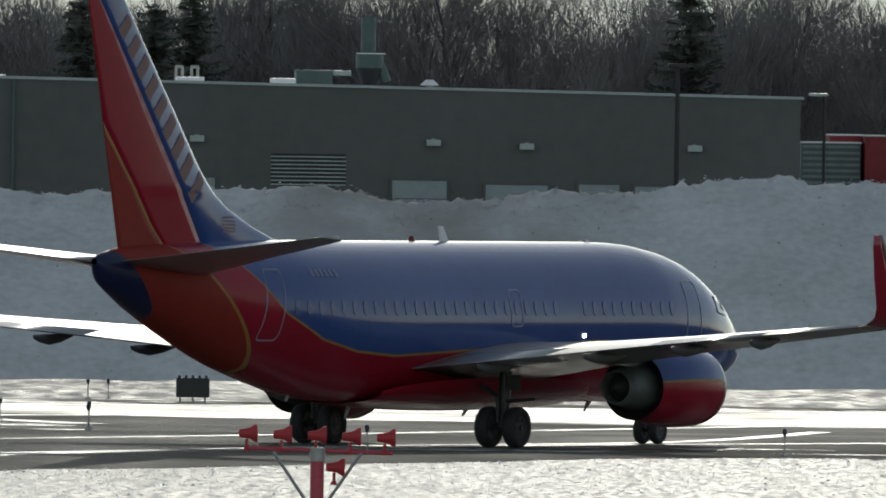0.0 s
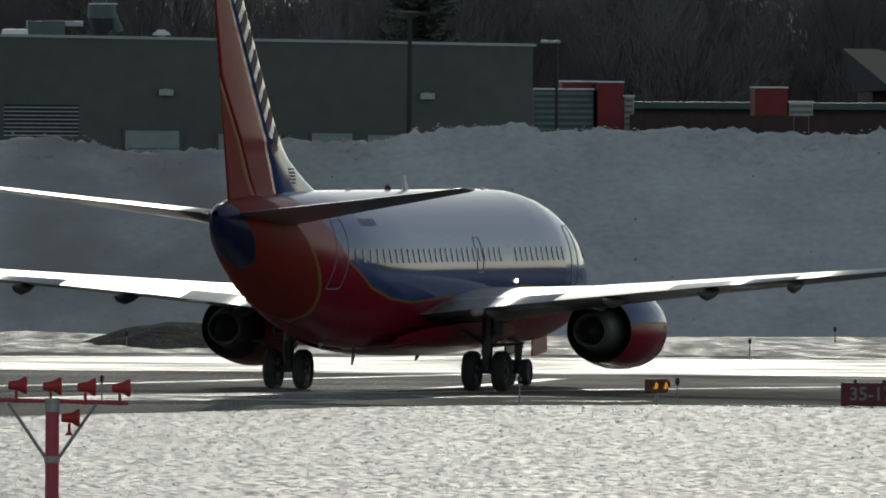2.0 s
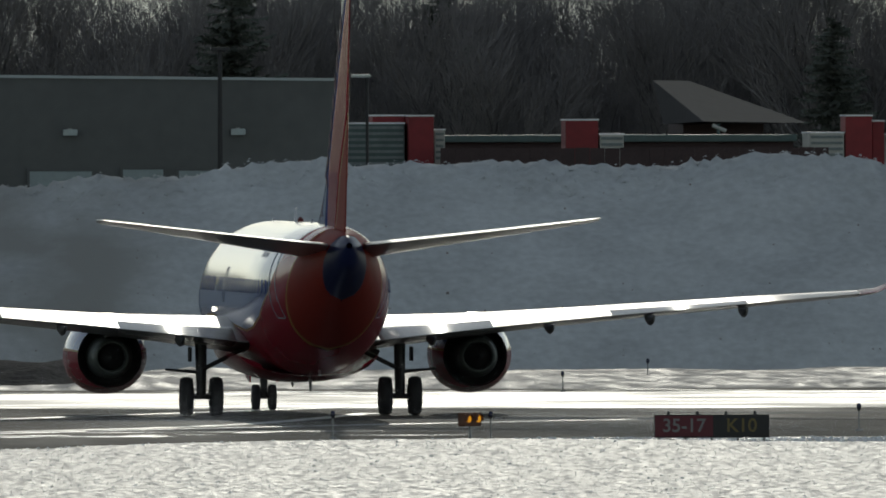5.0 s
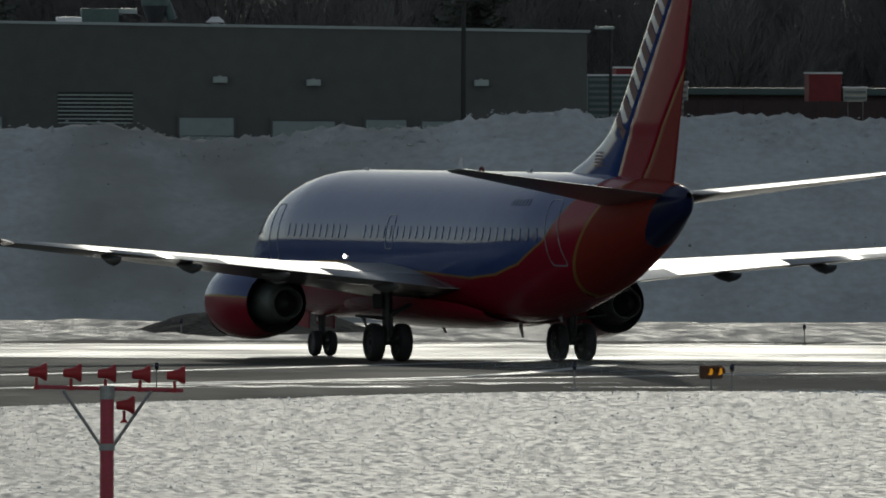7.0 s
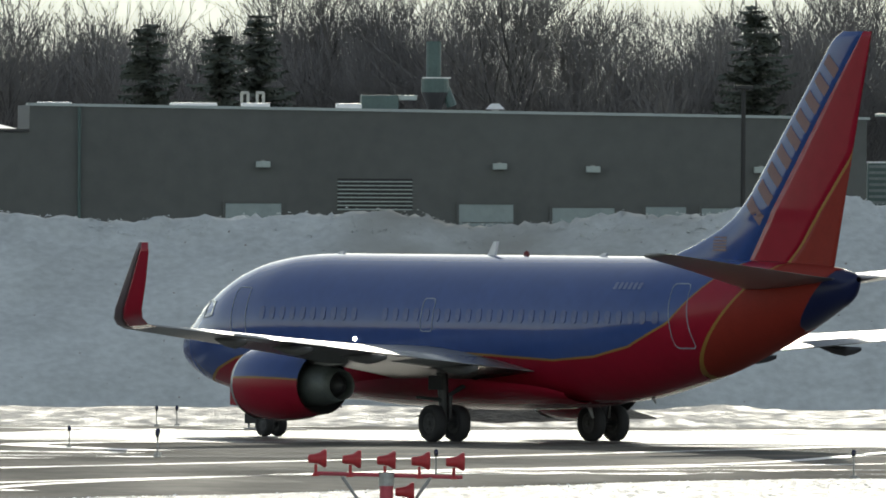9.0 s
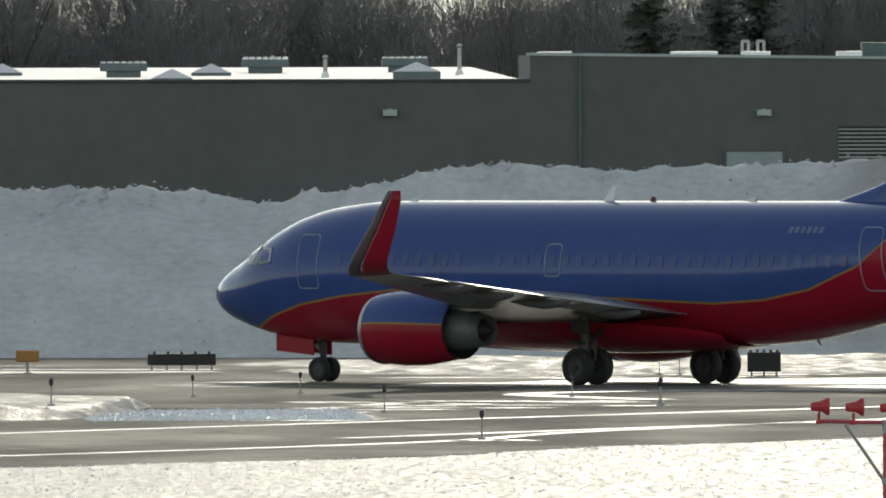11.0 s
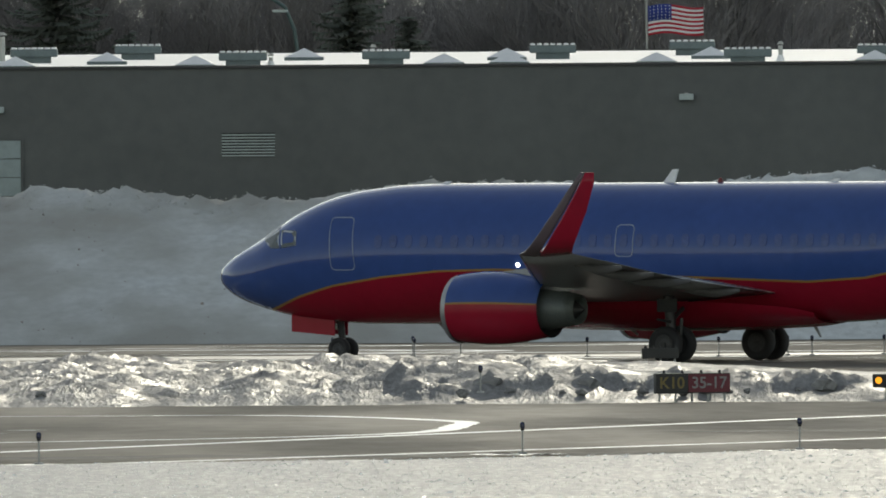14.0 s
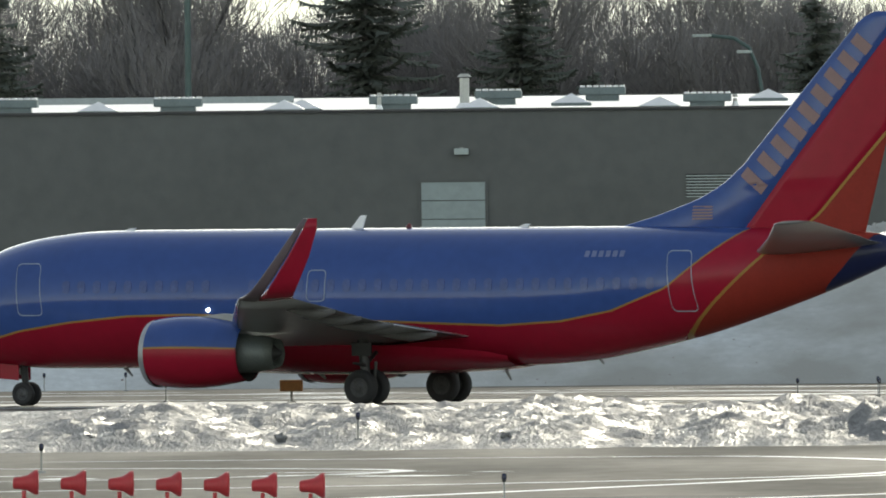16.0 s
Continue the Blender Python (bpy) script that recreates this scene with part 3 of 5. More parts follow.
def sign(x, y, turn, wide, high, panels, label, z=0.0, knobs=4):
    t = thing("taxiway_sign", label, "airfield sign", at=pose(x, y, z, 0, 0, turn))
    part("cabinet", box(-wide / 2, wide / 2, -0.10, 0.10, 0.14, 0.14 + high, 0.03), SIGNBLACK, t, "black sign cabinet")
    n = 5 if wide > 1.5 else 3
    for i in range(n):
        lx = -wide / 2 + 0.12 + (wide - 0.24) * i / (n - 1)
        part("leg", rod((lx, 0, -0.05), (lx, 0, 0.15), 0.03), GALV, t)
    for i in range(knobs):
        lx = -wide / 2 + wide * (i + 0.5) / knobs
        part("lifting_knob", rod((lx, 0, 0.13 + high), (lx, 0, 0.21 + high), 0.05, 0.03, 8), SIGNBLACK, t)
    for x0, x1, m, text, ink in panels:
        face = part("panel", box(x0 + 0.02, x1 - 0.02, -0.118, -0.10, 0.17, 0.11 + high), m, t)
        if text:
            lettering(text, high * 0.80, ink, face, Matrix.Translation(((x0 + x1) / 2, -0.124, 0.14 + high / 2)) @ pose(0, 0, 0, 90, 0, 0))
    return t


sign(47.55, 594, -3, 2.75, 0.56, ((-1.375, 0.05, SIGNRED, "35-17", LETTER), (0.05, 1.375, SIGNBLACK, "K10", LETTERY)), "red and black holding sign with white and yellow characters")
sign(0.7, 615.5, 20, 1.95, 0.50, ((-0.975, -0.15, SIGNBLACK, "K10", LETTERY), (-0.15, 0.975, SIGNRED, "35-17", LETTER)), "black and red holding sign with yellow and white characters", z=0.08)
sign(-0.08, 703, 180, 1.05, 0.30, (), "dark airfield sign seen from behind", knobs=5)
sign(12.9, 731.5, 184, 2.0, 0.34, (), "long dark airfield sign seen from behind", knobs=5)
sign(29.1, 710, 180, 0.95, 0.56, (), "dark square airfield sign seen from behind", knobs=5)


def approach_lights(x, y, z, count, gap, low_lamp):
    t = thing("approach_light_stand", "red-painted approach light bar with flared lamps on a post", "approach light", "approach light stands", pose(x, y, 0))
    half = gap * (count - 1) / 2
    part("post", rod((0, 0, -0.3), (0, 0, z - 0.32), 0.125, 0.12, 16), POSTRED, t, "round red post")
    part("cap", rod((0, 0, z - 0.52), (0, 0, z - 0.28), 0.14, n=16), GALV, t, "grey metal collar")
    part("clamp", rod((0, 0, z - 1.42), (0, 0, z - 1.30), 0.14, n=16), GALV, t, "grey metal clamp")
    part("crossbar", rod((-half - 0.06, 0, z - 0.3), (half + 0.12, 0, z - 0.36), 0.035, n=10), POSTRED, t, "red crossbar")
    for sx in (-1, 1):
        part("brace", rod((sx * 0.78, 0, z - 0.36), (sx * 0.11, 0, z - 1.34), 0.03), GALV, t)
    spots = [(-half + gap * i, z - 0.04 - 0.02 * gap * i) for i in range(count)]
    if low_lamp:
        spots.append((0.33, z - 0.62))
    for lx, lz in spots:
        v, f = lathe([(-0.17, 0.0), (-0.17, 0.06), (-0.15, 0.075), (-0.06, 0.085), (0.02, 0.10), (0.08, 0.14), (0.12, 0.165), (0.155, 0.16), (0.155, 0.145), (0.11, 0.12), (0.03, 0.08), (0.02, 0.0)], 18)
        lamp_ob = piece("lamp_hood", [(lx + a, b, lz + c + 0.03 * a) for a, b, c in v], f, HORN, t, "flared red lamp hood")
        part("lamp_stem", rod((lx - 0.03, 0, lz - 0.27), (lx - 0.03, 0, lz - 0.1), 0.028), HORN, lamp_ob)
        part("lamp_foot", rod((lx - 0.03, 0, lz - 0.31), (lx - 0.03, 0, lz - 0.24), 0.075, 0.03, 10), HORN, lamp_ob)
    return t


approach_lights(20.25, 440, 2.44, 5, 0.61, True)
approach_lights(-12.35, 321, 3.34, 7, 0.615, False)


# ---- fittings of the long building ----
def wall_lamp(x, z):
    t = thing("wall_lamp", "pale wall-mounted floodlight on the dark wall", "wall lamp", "lamps on the building", pose(x, 800, z))
    bm = box(-0.23, 0.23, -0.32, -0.02, -0.10, 0.10, 0.03)
    part("housing", bm, LAMPBOX, t)
    part("bracket", box(-0.06, 0.06, -0.08, 0.01, -0.06, 0.14), GALV, t)


for x, z in ((32.8, 7.49), (40.4, 7.46), (43.4, 7.38), (48.8, 7.39), (20.8, 7.51), (0.8, 7.48), (-21.3, 7.22), (-43, 7.3)):
    wall_lamp(x, z)


def dock_door(x0, x1, z1):
    t = thing("dock_door", "pale closed loading dock door in the dark wall", "door", "dock doors", pose((x0 + x1) / 2, 800, 0))
    w = (x1 - x0) / 2
    for i in range(5):
        a = z1 - 3.0 + 0.6 * i
        part("door_panel", box(-w, w, -0.07, -0.01, a + 0.012, a + 0.588, 0.015), PALE_DOOR, t)
    part("head_frame", box(-w - 0.08, w + 0.08, -0.09, 0.0, z1, z1 + 0.09), WALL, t)
    for sx in (-1, 1):
        part("side_frame", box(sx * (w + 0.04) - 0.04, sx * (w + 0.04) + 0.04, -0.09, 0.0, z1 - 3.0, z1), WALL, t)


for x0, x1, z in ((31.6, 33.4, 6.25), (39.1, 40.85, 6.25), (42.1, 44.1, 6.15), (45.1, 46.4, 6.2), (46.9, 48.2, 6.16), (-22.6, -20.55, 6.25)):
    dock_door(x0, x1, z)


def louvre(x0, x1, z0, z1):
    t = thing("wall_louvre", "grey slatted ventilation louvre in the dark wall", "louvre", "louvres in the wall", pose(x0, 800, z0))
    n = 8
    part("backing", box(0, x1 - x0, -0.02, -0.005, 0, z1 - z0), BLACK, t)
    for i in range(n):
        z = (z1 - z0) * i / n
        bm = box(0, x1 - x0, -0.10, -0.02, z + 0.01, z + 0.05)
        part("slat", bm, LAMPBOX, t)


louvre(35.2, 37.6, 6.03, 7.05)
louvre(-14.1, -12.4, 5.67, 6.43)
tagged(part("downpipe", rod((26.9, 799.92, -0.1), (26.9, 799.85, 9.3), 0.05), TEAL), "thin green downpipe on the dark wall", "pipe")


def roof_vent(x, y, w=1.5):
    z = 8.5 + (y - 800.45) * 0.009
    t = thing("roof_ventilator", "dark boxy roof ventilator capped with snow", "ventilator", "ventilators on the roof", pose(x, y, z))
    part("curb", box(-w * 0.36, w * 0.36, -0.5, 0.5, -0.05, 0.22), VENT, t)
    bm = box(-w / 2, w / 2, -0.65, 0.65, 0.2, 0.46, 0.05)
    part("hood", bm, VENT, t)
    for i in range(7):
        part("rib", box(-w / 2 + w * i / 7 + 0.03, -w / 2 + w * (i + 1) / 7 - 0.03, -0.6, 0.6, 0.45, 0.52, 0.03), WHITE, t)
    return t


for x, y in ((-30.6, 806), (-23.7, 808), (-20.8, 828), (-17.6, 840), (-13.5, 806), (-8.9, 808), (-3.6, 830), (1.05, 842), (2.8, 806), (7.2, 818), (12.6, 822), (17.7, 842), (17.6, 838), (-36, 808), (-41, 830), (22.4, 842)):
    roof_vent(x, y, 1.55)


def skylight(x, y, w=1.3, curb=0.05):
    z = 8.5 + (y - 800.45) * 0.009
    t = thing("roof_skylight", "low white pyramid skylight on the snowy roof", "skylight", "skylights on the roof", pose(x, y, z))
    part("curb", box(-w / 2, w / 2, -w / 2, w / 2, -0.05, curb + 0.05, 0.02), VENT, t)
    k = w * 0.5
    piece("dome", [(-k, -k, curb + 0.05), (k, -k, curb + 0.05), (k, k, curb + 0.05), (-k, k, curb + 0.05), (0, 0, curb + 0.36)], [(0, 1, 4), (1, 2, 4), (2, 3, 4), (3, 0, 4)], WHITE, t, "white translucent pyramid", smooth=False)


for x, y in ((-5.1, 826), (-0.15, 804), (1.65, 826), (6.9, 805), (8.7, 830), (13.9, 805), (15.6, 828), (-11.9, 832), (-20.8, 804), (-7.0, 805), (-4.9, 806), (-27.1, 804), (-26.6, 806), (-33.1, 804), (-18.2, 820), (-15, 804)):
    skylight(x, y)
skylight(21.8, 805, 1.5, 0.25)


def roof_stack(x, y, z, hh, r=0.14):
    t = thing("roof_stack", "pale metal flue pipe with a rain cap on the roof", "flue", "flues on the roof", pose(x, y, z))
    part("pipe", rod((0, 0, -0.1), (0, 0, hh), r, n=14), CREAM, t)
    part("rain_cap", rod((0, 0, hh + 0.04), (0, 0, hh + 0.14), r * 1.6, r * 0.8, 14), CREAM, t)
    part("flashing", rod((0, 0, -0.05), (0, 0, 0.2), r * 2.4, r * 1.1, 14), WHITE, t)


roof_stack(-21.5, 812, 8.6, 1.0, 0.16)
for x, y, hh in ((19.2, 820, 0.6), (17.9, 840, 0.45), (23.9, 830, 0.9), (3.9, 815, 0.5), (7.6, 830, 0.45), (-24.1, 806, 0.45), (-9.4, 815, 0.5), (-12.6, 806, 0.3), (-38.0, 810, 0.6)):
    roof_stack(x, y, 8.5 + (y - 800.45) * 0.009, hh, 0.07)
for x in (32.45, 32.95):
    t = thing("roof_flue", "thin pale looped flue on the hall roof", "flue", "flues on the roof", pose(x, 806, 9.2))
    part("pipe", rod((-0.1, 0, 0), (-0.1, 0, 0.6), 0.05), CREAM, t)
    part("return_pipe", rod((0.1, 0, 0), (0.1, 0, 0.6), 0.05), CREAM, t)
    part("bend", rod((-0.13, 0, 0.6), (0.13, 0, 0.6), 0.05), CREAM, t)
for x, w in ((26.2, 1.1), (30.7, 1.5), (35.7, 0.8), (32.7, 0.9)):
    tagged(part("roof_hatch", box(x - w / 2, x + w / 2, 803, 804.2, 9.1, 9.47, 0.06), WHITE), "low snow-capped roof hatch", "roof hatch", "hatches on the hall roof")


def air_unit():
    t = thing("air_handling_unit", "teal boxy air handling unit on the hall roof", "air unit", at=pose(36.9, 806, 9.2))
    part("cabinet", box(-0.7, 0.5, -0.6, 0.6, 0, 0.55, 0.04), TEAL, t)
    part("hood", box(0.5, 1.1, -0.5, 0.5, 0.38, 0.55, 0.04), LAMPBOX, t)
    part("frame", box(-0.8, 1.0, -0.5, 0.5, -0.1, 0.02), DARKMETAL, t)
    d = thing("dust_extractor", "green cyclone dust extractor with a tall duct", "dust extractor", at=pose(38.7, 808, 9.1))
    part("drum", rod((0, 0, 0.75), (0, 0, 1.2), 0.45, n=20), TEAL, d)
    part("cone", rod((0, 0, 0.1), (0, 0, 0.75), 0.2, 0.45, 20), DARKMETAL, d)
    part("duct", rod((-0.05, 0, 1.1), (-0.05, 0, 2.4), 0.24, n=16), TEAL, d)
    part("elbow", rod((0.3, 0, 0.9), (0.55, 0, 0.3), 0.17, n=12), TEAL, d)
    part("snow_cap", box(-0.4, 0.5, -0.3, 0.3, 1.2, 1.24), WHITE, d)
    m = thing("mushroom_vent", "small white mushroom vent on the hall roof", "ventilator", at=pose(40.5, 805, 9.15))
    part("neck", rod((0, 0, -0.1), (0, 0, 0.2), 0.12), GALV, m)
    part("hood", rod((0, 0, 0.16), (0, 0, 0.34), 0.32, 0.12, 14), WHITE, m)


air_unit()


def pole_lamp():
    t = thing("yard_light_pole", "dark slim light pole with a flat head", "light pole", at=pose(48.05, 797, 0))
    part("mast", rod((0, 0, 0), (0, 0, 10.0), 0.10, 0.07, 10), BLACK, t)
    part("lamp_head", box(-0.3, 0.3, -0.25, 0.25, 9.98, 10.1, 0.03), BLACK, t)
    w = thing("corner_light", "dark flat floodlight on a short mast at the corner", "floodlight", at=pose(52.9, 799, 0))
    part("mast", rod((0, 0, 0), (0, 0, 9.15), 0.05), BLACK, w)
    part("lamp_head", box(-0.5, 0.1, -0.2, 0.2, 9.12, 9.22, 0.03), LAMPBOX, w)
    s = thing("street_lamp", "teal curved-arm street lamp behind the building", "street lamp", at=pose(-13.1, 900, 0))
    pts = [(0, 0, 0), (0, 0, 9.2), (-0.12, 0, 10.0), (-0.45, 0, 10.8), (-1.0, 0, 11.15), (-1.9, 0, 11.25)]
    bm = bmesh.new()
    for a, b in zip(pts, pts[1:]):
        rod(a, b, 0.07, 0.065, 8, bm)
    part("mast", bm, TEAL, s)
    part("lamp_head", box(-0.9, -0.35, -0.12, 0.12, 10.6, 10.7, 0.03), LAMPBOX, s)
    part("arm_lamp", box(-2.5, -1.8, -0.12, 0.12, 11.2, 11.3, 0.03), LAMPBOX, s)
    u = thing("utility_pole", "plain grey-green pole behind the building", "pole", at=pose(-33.8, 900, 0))
    part("mast", rod((0, 0, 0), (0, 0, 14), 0.14, 0.11, 10), TEAL, u)


pole_lamp()


def flag():
    p = thing("flagpole", "thin grey flagpole behind the roof", "flagpole", at=pose(-0.5, 880, 0))
    part("mast", rod((0, 0, 0), (0, 0, 10.85), 0.06, 0.04, 10), GALV, p)
    part("finial", rod((0, 0, 10.85), (0, 0, 10.97), 0.07, 0.02, 10), GALV, p)
    g = thing("flag", "striped red, white and blue flag flying from the pole", "flag", at=pose(-0.44, 880, 0))
    n = 13
    def pt(u, w):
        x = 1.95 * u
        return (x, 0.13 * math.sin(7 * u + 0.6), 9.62 + 1.05 * w + 0.07 * math.sin(5.5 * u) + 0.06 * u * (1 - w))
    for i in range(n):
        a, b = i / n, (i + 1) / n
        u0 = 0.42 if i >= 6 else 0.0
        v, f = [], []
        for k in range(17):
            u = u0 + (1 - u0) * k / 16
            for w, dy in ((a, -0.006), (b, -0.006), (b, 0.006), (a, 0.006)):
                x, y, z = pt(u, w)
                v.append((x, y + dy, z))
            if k:
                o = 4 * k
                for j in range(4):
                    m = (j + 1) % 4
                    f.append((o - 4 + j, o + j, o + m, o - 4 + m))
        piece("stripe", v, f, FLAGRED if i % 2 == 0 else FLAGWHITE, g)
    v, f = [], []
    for k in range(9):
        u = 0.42 * k / 8
        for w, dy in ((6 / 13, -0.008), (1, -0.008), (1, 0.008), (6 / 13, 0.008)):
            x, y, z = pt(u, w)
            v.append((x, y + dy, z))
        if k:
            o = 4 * k
            for j in range(4):
                m = (j + 1) % 4
                f.append((o - 4 + j, o + j, o + m, o - 4 + m))
    canton = piece("canton", v, f, FLAGBLUE, g, "dark blue corner of the flag")
    for r in range(5):
        for c in range(6):
            x, y, z = pt(0.035 + 0.07 * c, 6 / 13 + (r + 0.5) / 5 * 7 / 13)
            part("star", rod((x, y - 0.014, z), (x, y - 0.008, z), 0.022, n=5), FLAGWHITE, canton)
    return g


FLAG = flag()


# ---- yard beyond the end of the building ----
def yard():
    def stack(name, label, cat, x0, x1, y0, y1, z1, m, ribs=0, z0=0.0):
        t = thing(name, label, cat)
        part("body", box(x0, x1, y0, y1, z0, z1, 0.03), m, t)
        part("roof", box(x0 - 0.03, x1 + 0.03, y0 - 0.03, y1 + 0.03, z1 + 0.005, z1 + 0.06), WHITE, t, "thin snow on the top")
        for i in range(ribs):
            z = z1 - 0.16 - 0.2 * i
            part("rib", box(x0 + 0.04, x1 - 0.04, y0 - 0.05, y0 + 0.0, z, z + 0.09), RIBGREY, t)
        return t
    stack("site_container", "grey-green ribbed container in the yard", "container", 54.4, 56.4, 833, 836, 7.62, TEAL, 7)
    stack("red_hopper", "tall red steel hopper in the yard", "hopper", 56.5, 57.35, 832.5, 836, 7.87, BOXRED, 0)
    stack("red_canopy", "red steel canopy over the container", "canopy", 55.4, 56.48, 834, 837, 7.88, BOXRED, 0)
    stack("pale_cabinet", "narrow pale ribbed cabinet in the yard", "cabinet", 57.4, 57.75, 833, 835, 7.4, CREAM, 5)
    stack("red_tank", "square red tank in the yard", "tank", 61.8, 62.9, 833, 835, 7.72, BOXRED, 0)
    stack("cream_cabinet", "low cream cabinet beside the red tank", "cabinet", 62.95, 63.75, 833, 835, 7.24, CREAM, 2)
    stack("red_silo", "tall red silo block in the yard", "silo", 71.2, 72.1, 833, 835, 7.84, BOXRED, 0)
    stack("small_red_silo", "shorter red silo block in the yard", "silo", 72.15, 72.55, 833.5, 835, 7.66, BOXRED, 0)
    stack("cream_trailer", "cream ribbed trailer in the yard", "trailer", 70.0, 71.15, 833, 836, 7.27, CREAM, 4)
    stack("grey_trailer", "pale grey trailer in the yard", "trailer", 72.6, 73.3, 834, 836, 7.2, CREAM, 1)
    stack("white_trailer", "white trailer standing in the yard", "trailer", 74.0, 78.0, 834, 837, 7.1, CREAM, 3)
    f = thing("yard_fence", "dark brown board fence behind the snow bank", "fence")
    for i in range(26):
        part("board", box(57.4 + 0.5 * i, 57.88 + 0.5 * i, 830, 830.08, 0, 6.82 - 0.01 * (i % 3)), BROWN, f)
    part("rail", box(57.4, 70.4, 830.08, 830.14, 6.0, 6.12), BROWN, f)
    s = thing("low_shed", "long low shed with a teal metal roof edge", "shed")
    part("wall", box(58.0, 70.2, 842, 850, 0, 7.0), BROWN, s)
    part("eave_board", box(57.9, 70.3, 841.7, 850.3, 7.0, 7.24, 0.03), TEAL, s, "teal metal eaves")
    h = thing("gabled_house", "grey-roofed house beyond the yard", "house")
    part("wall", box(68.2, 71.0, 864, 871, 0, 7.6), BROWN, h)
    piece("roof", [(68.4, 857.5, 7.68), (72.6, 865, 7.62), (71.0, 876, 7.6), (67.3, 861.5, 7.6), (67.3, 866, 9.12), (68.8, 869, 9.1)], [(0, 1, 5, 4), (1, 2, 5), (3, 0, 4), (2, 3, 4, 5)], mat("grey_shingles", (0.03, 0.028, 0.027), 0.9, vary=0.2), h, "weathered brown-grey shingled hip roof", smooth=False)
    a = thing("yard_mast", "small pale lamp on a short mast in the yard", "lamp mast", at=pose(67.9, 845, 0))
    part("mast", rod((0, 0, 0), (0, 0, 7.6), 0.05), TEAL, a)
    part("lamp_head", rod((-0.2, 0, 7.55), (0.25, 0, 7.35), 0.07), CREAM, a)


yard()


# ---- woodland ----
def bare_tree(seed, height):
    r = random.Random(seed)
    trunk_v, trunk_f, twig_v, twig_f = [], [], [], []

    def tube(a, b, r0, r1, vs, fs, n):
        d = (b - a).normalized()
        u = d.orthogonal().normalized()
        w = d.cross(u)
        o = len(vs)
        for p, rr in ((a, r0), (b, r1)):
            for i in range(n):
                t = 2 * math.pi * i / n
                vs.append(p + (u * math.cos(t) + w * math.sin(t)) * rr)
        for i in range(n):
            k = (i + 1) % n
            fs.append((o + i, o + k, o + n + k, o + n + i))

    def grow(p, d, length, rad, level):
        steps = 3 if level < 3 else 2
        for s in range(steps):
            d = (d + Vector((r.uniform(-0.24, 0.24), r.uniform(-0.24, 0.24), r.uniform(-0.07, 0.2)))).normalized()
            q = p + d * (length / steps)
            r1 = rad * (0.86 if level < 2 else 0.8)
            if level < 3:
                tube(p, q, rad, r1, trunk_v, trunk_f, 6 if level < 2 else 4)
            else:
                tube(p, q, max(rad, 0.011), max(r1, 0.009), twig_v, twig_f, 3)
            p, rad = q, r1
            if level < 6 and (level > 0 or s > 0):
                for _ in range(2 if level < 3 else r.choice((1, 1, 2)) if level < 4 else r.choice((0, 1, 1))):
                    a = r.uniform(0, 2 * math.pi)
                    side = Vector((math.cos(a), math.sin(a), r.uniform(0.0, 0.9))).normalized()
                    grow(p, (d * 0.95 + side * r.uniform(0.45, 0.95)).normalized(), length * r.uniform(0.5, 0.76), rad * 0.56, level + 1)
        if level < 5:
            grow(p, d, length * 0.62, rad * 0.8, level + 1)

    grow(Vector((0, 0, -0.3)), Vector((r.uniform(-0.08, 0.08), r.uniform(-0.08, 0.08), 1)), height * 0.34, height * 0.014, 0)
    return trunk_v, trunk_f, twig_v, twig_f


def leafless(seed, height):
    t = thing("bare_tree", "leafless grey-brown winter tree in the wood", "tree", "bare trees behind the building")
    a, b, c, d = bare_tree(seed, height)
    piece("trunk", a, b, BARK, t, "grey-brown trunk and limbs")
    piece("crown", c, d, TWIG, t, "crown of fine bare twigs", smooth=False)
    return t


def conifer(seed, height, spread=0.26, first=0.06):
    """Whorls of drooping boughs, each a spine with needle sprays on both sides."""
    r = random.Random(seed)
    t = thing("conifer", "dark green conifer standing among bare trees", "tree", "conifers in the wood")
    part("trunk", rod((0, 0, -0.2), (0, 0, height), height * 0.016, 0.03, 8), BARK, t)
    v, f = [], []
    z = height * first
    while z < height - 0.15:
        u = z / height
        for i in range(r.choice((3, 4, 5))):
            a = r.uniform(0, 2 * math.pi)
            ln = (height * spread * (1 - u) ** 0.75 + 0.25) * r.uniform(0.4, 1.25)
            d, side = Vector((math.cos(a), math.sin(a), 0)), Vector((-math.sin(a), math.cos(a), 0))
            rise, sag = r.uniform(0.0, 0.25), r.uniform(0.2, 0.45)
            m = max(5, int(ln / 0.16))
            def spine(q):
                return Vector((0, 0, z)) + d * ln * q + Vector((0, 0, ln * (rise * q - sag * q * q + 0.22 * q ** 4)))
            for k in range(m):
                p0, p1 = spine(k / m), spine((k + 1) / m)
                for sg in (-1, 1):
                    w = (0.16 + 0.30 * ln * (1 - k / m) * 0.5) * r.uniform(0.6, 1.3)
                    tip = p1 + side * sg * w + d * w * 0.5 + Vector((0, 0, -w * r.uniform(0.1, 0.7)))
                    o = len(v)
                    v += [p0, p1, tip, p0 + Vector((0, 0, -0.06)) + side * sg * w * 0.5, p1 + Vector((0, 0, -r.uniform(0.08, 0.3)))]
                    f += [(o, o + 1, o + 2), (o, o + 2, o + 3), (o, o + 4, o + 1)]
        z += height * r.uniform(0.004, 0.013)
    piece("crown", v, f, NEEDLE, t, "dark layered needle crown", smooth=False)
    return t


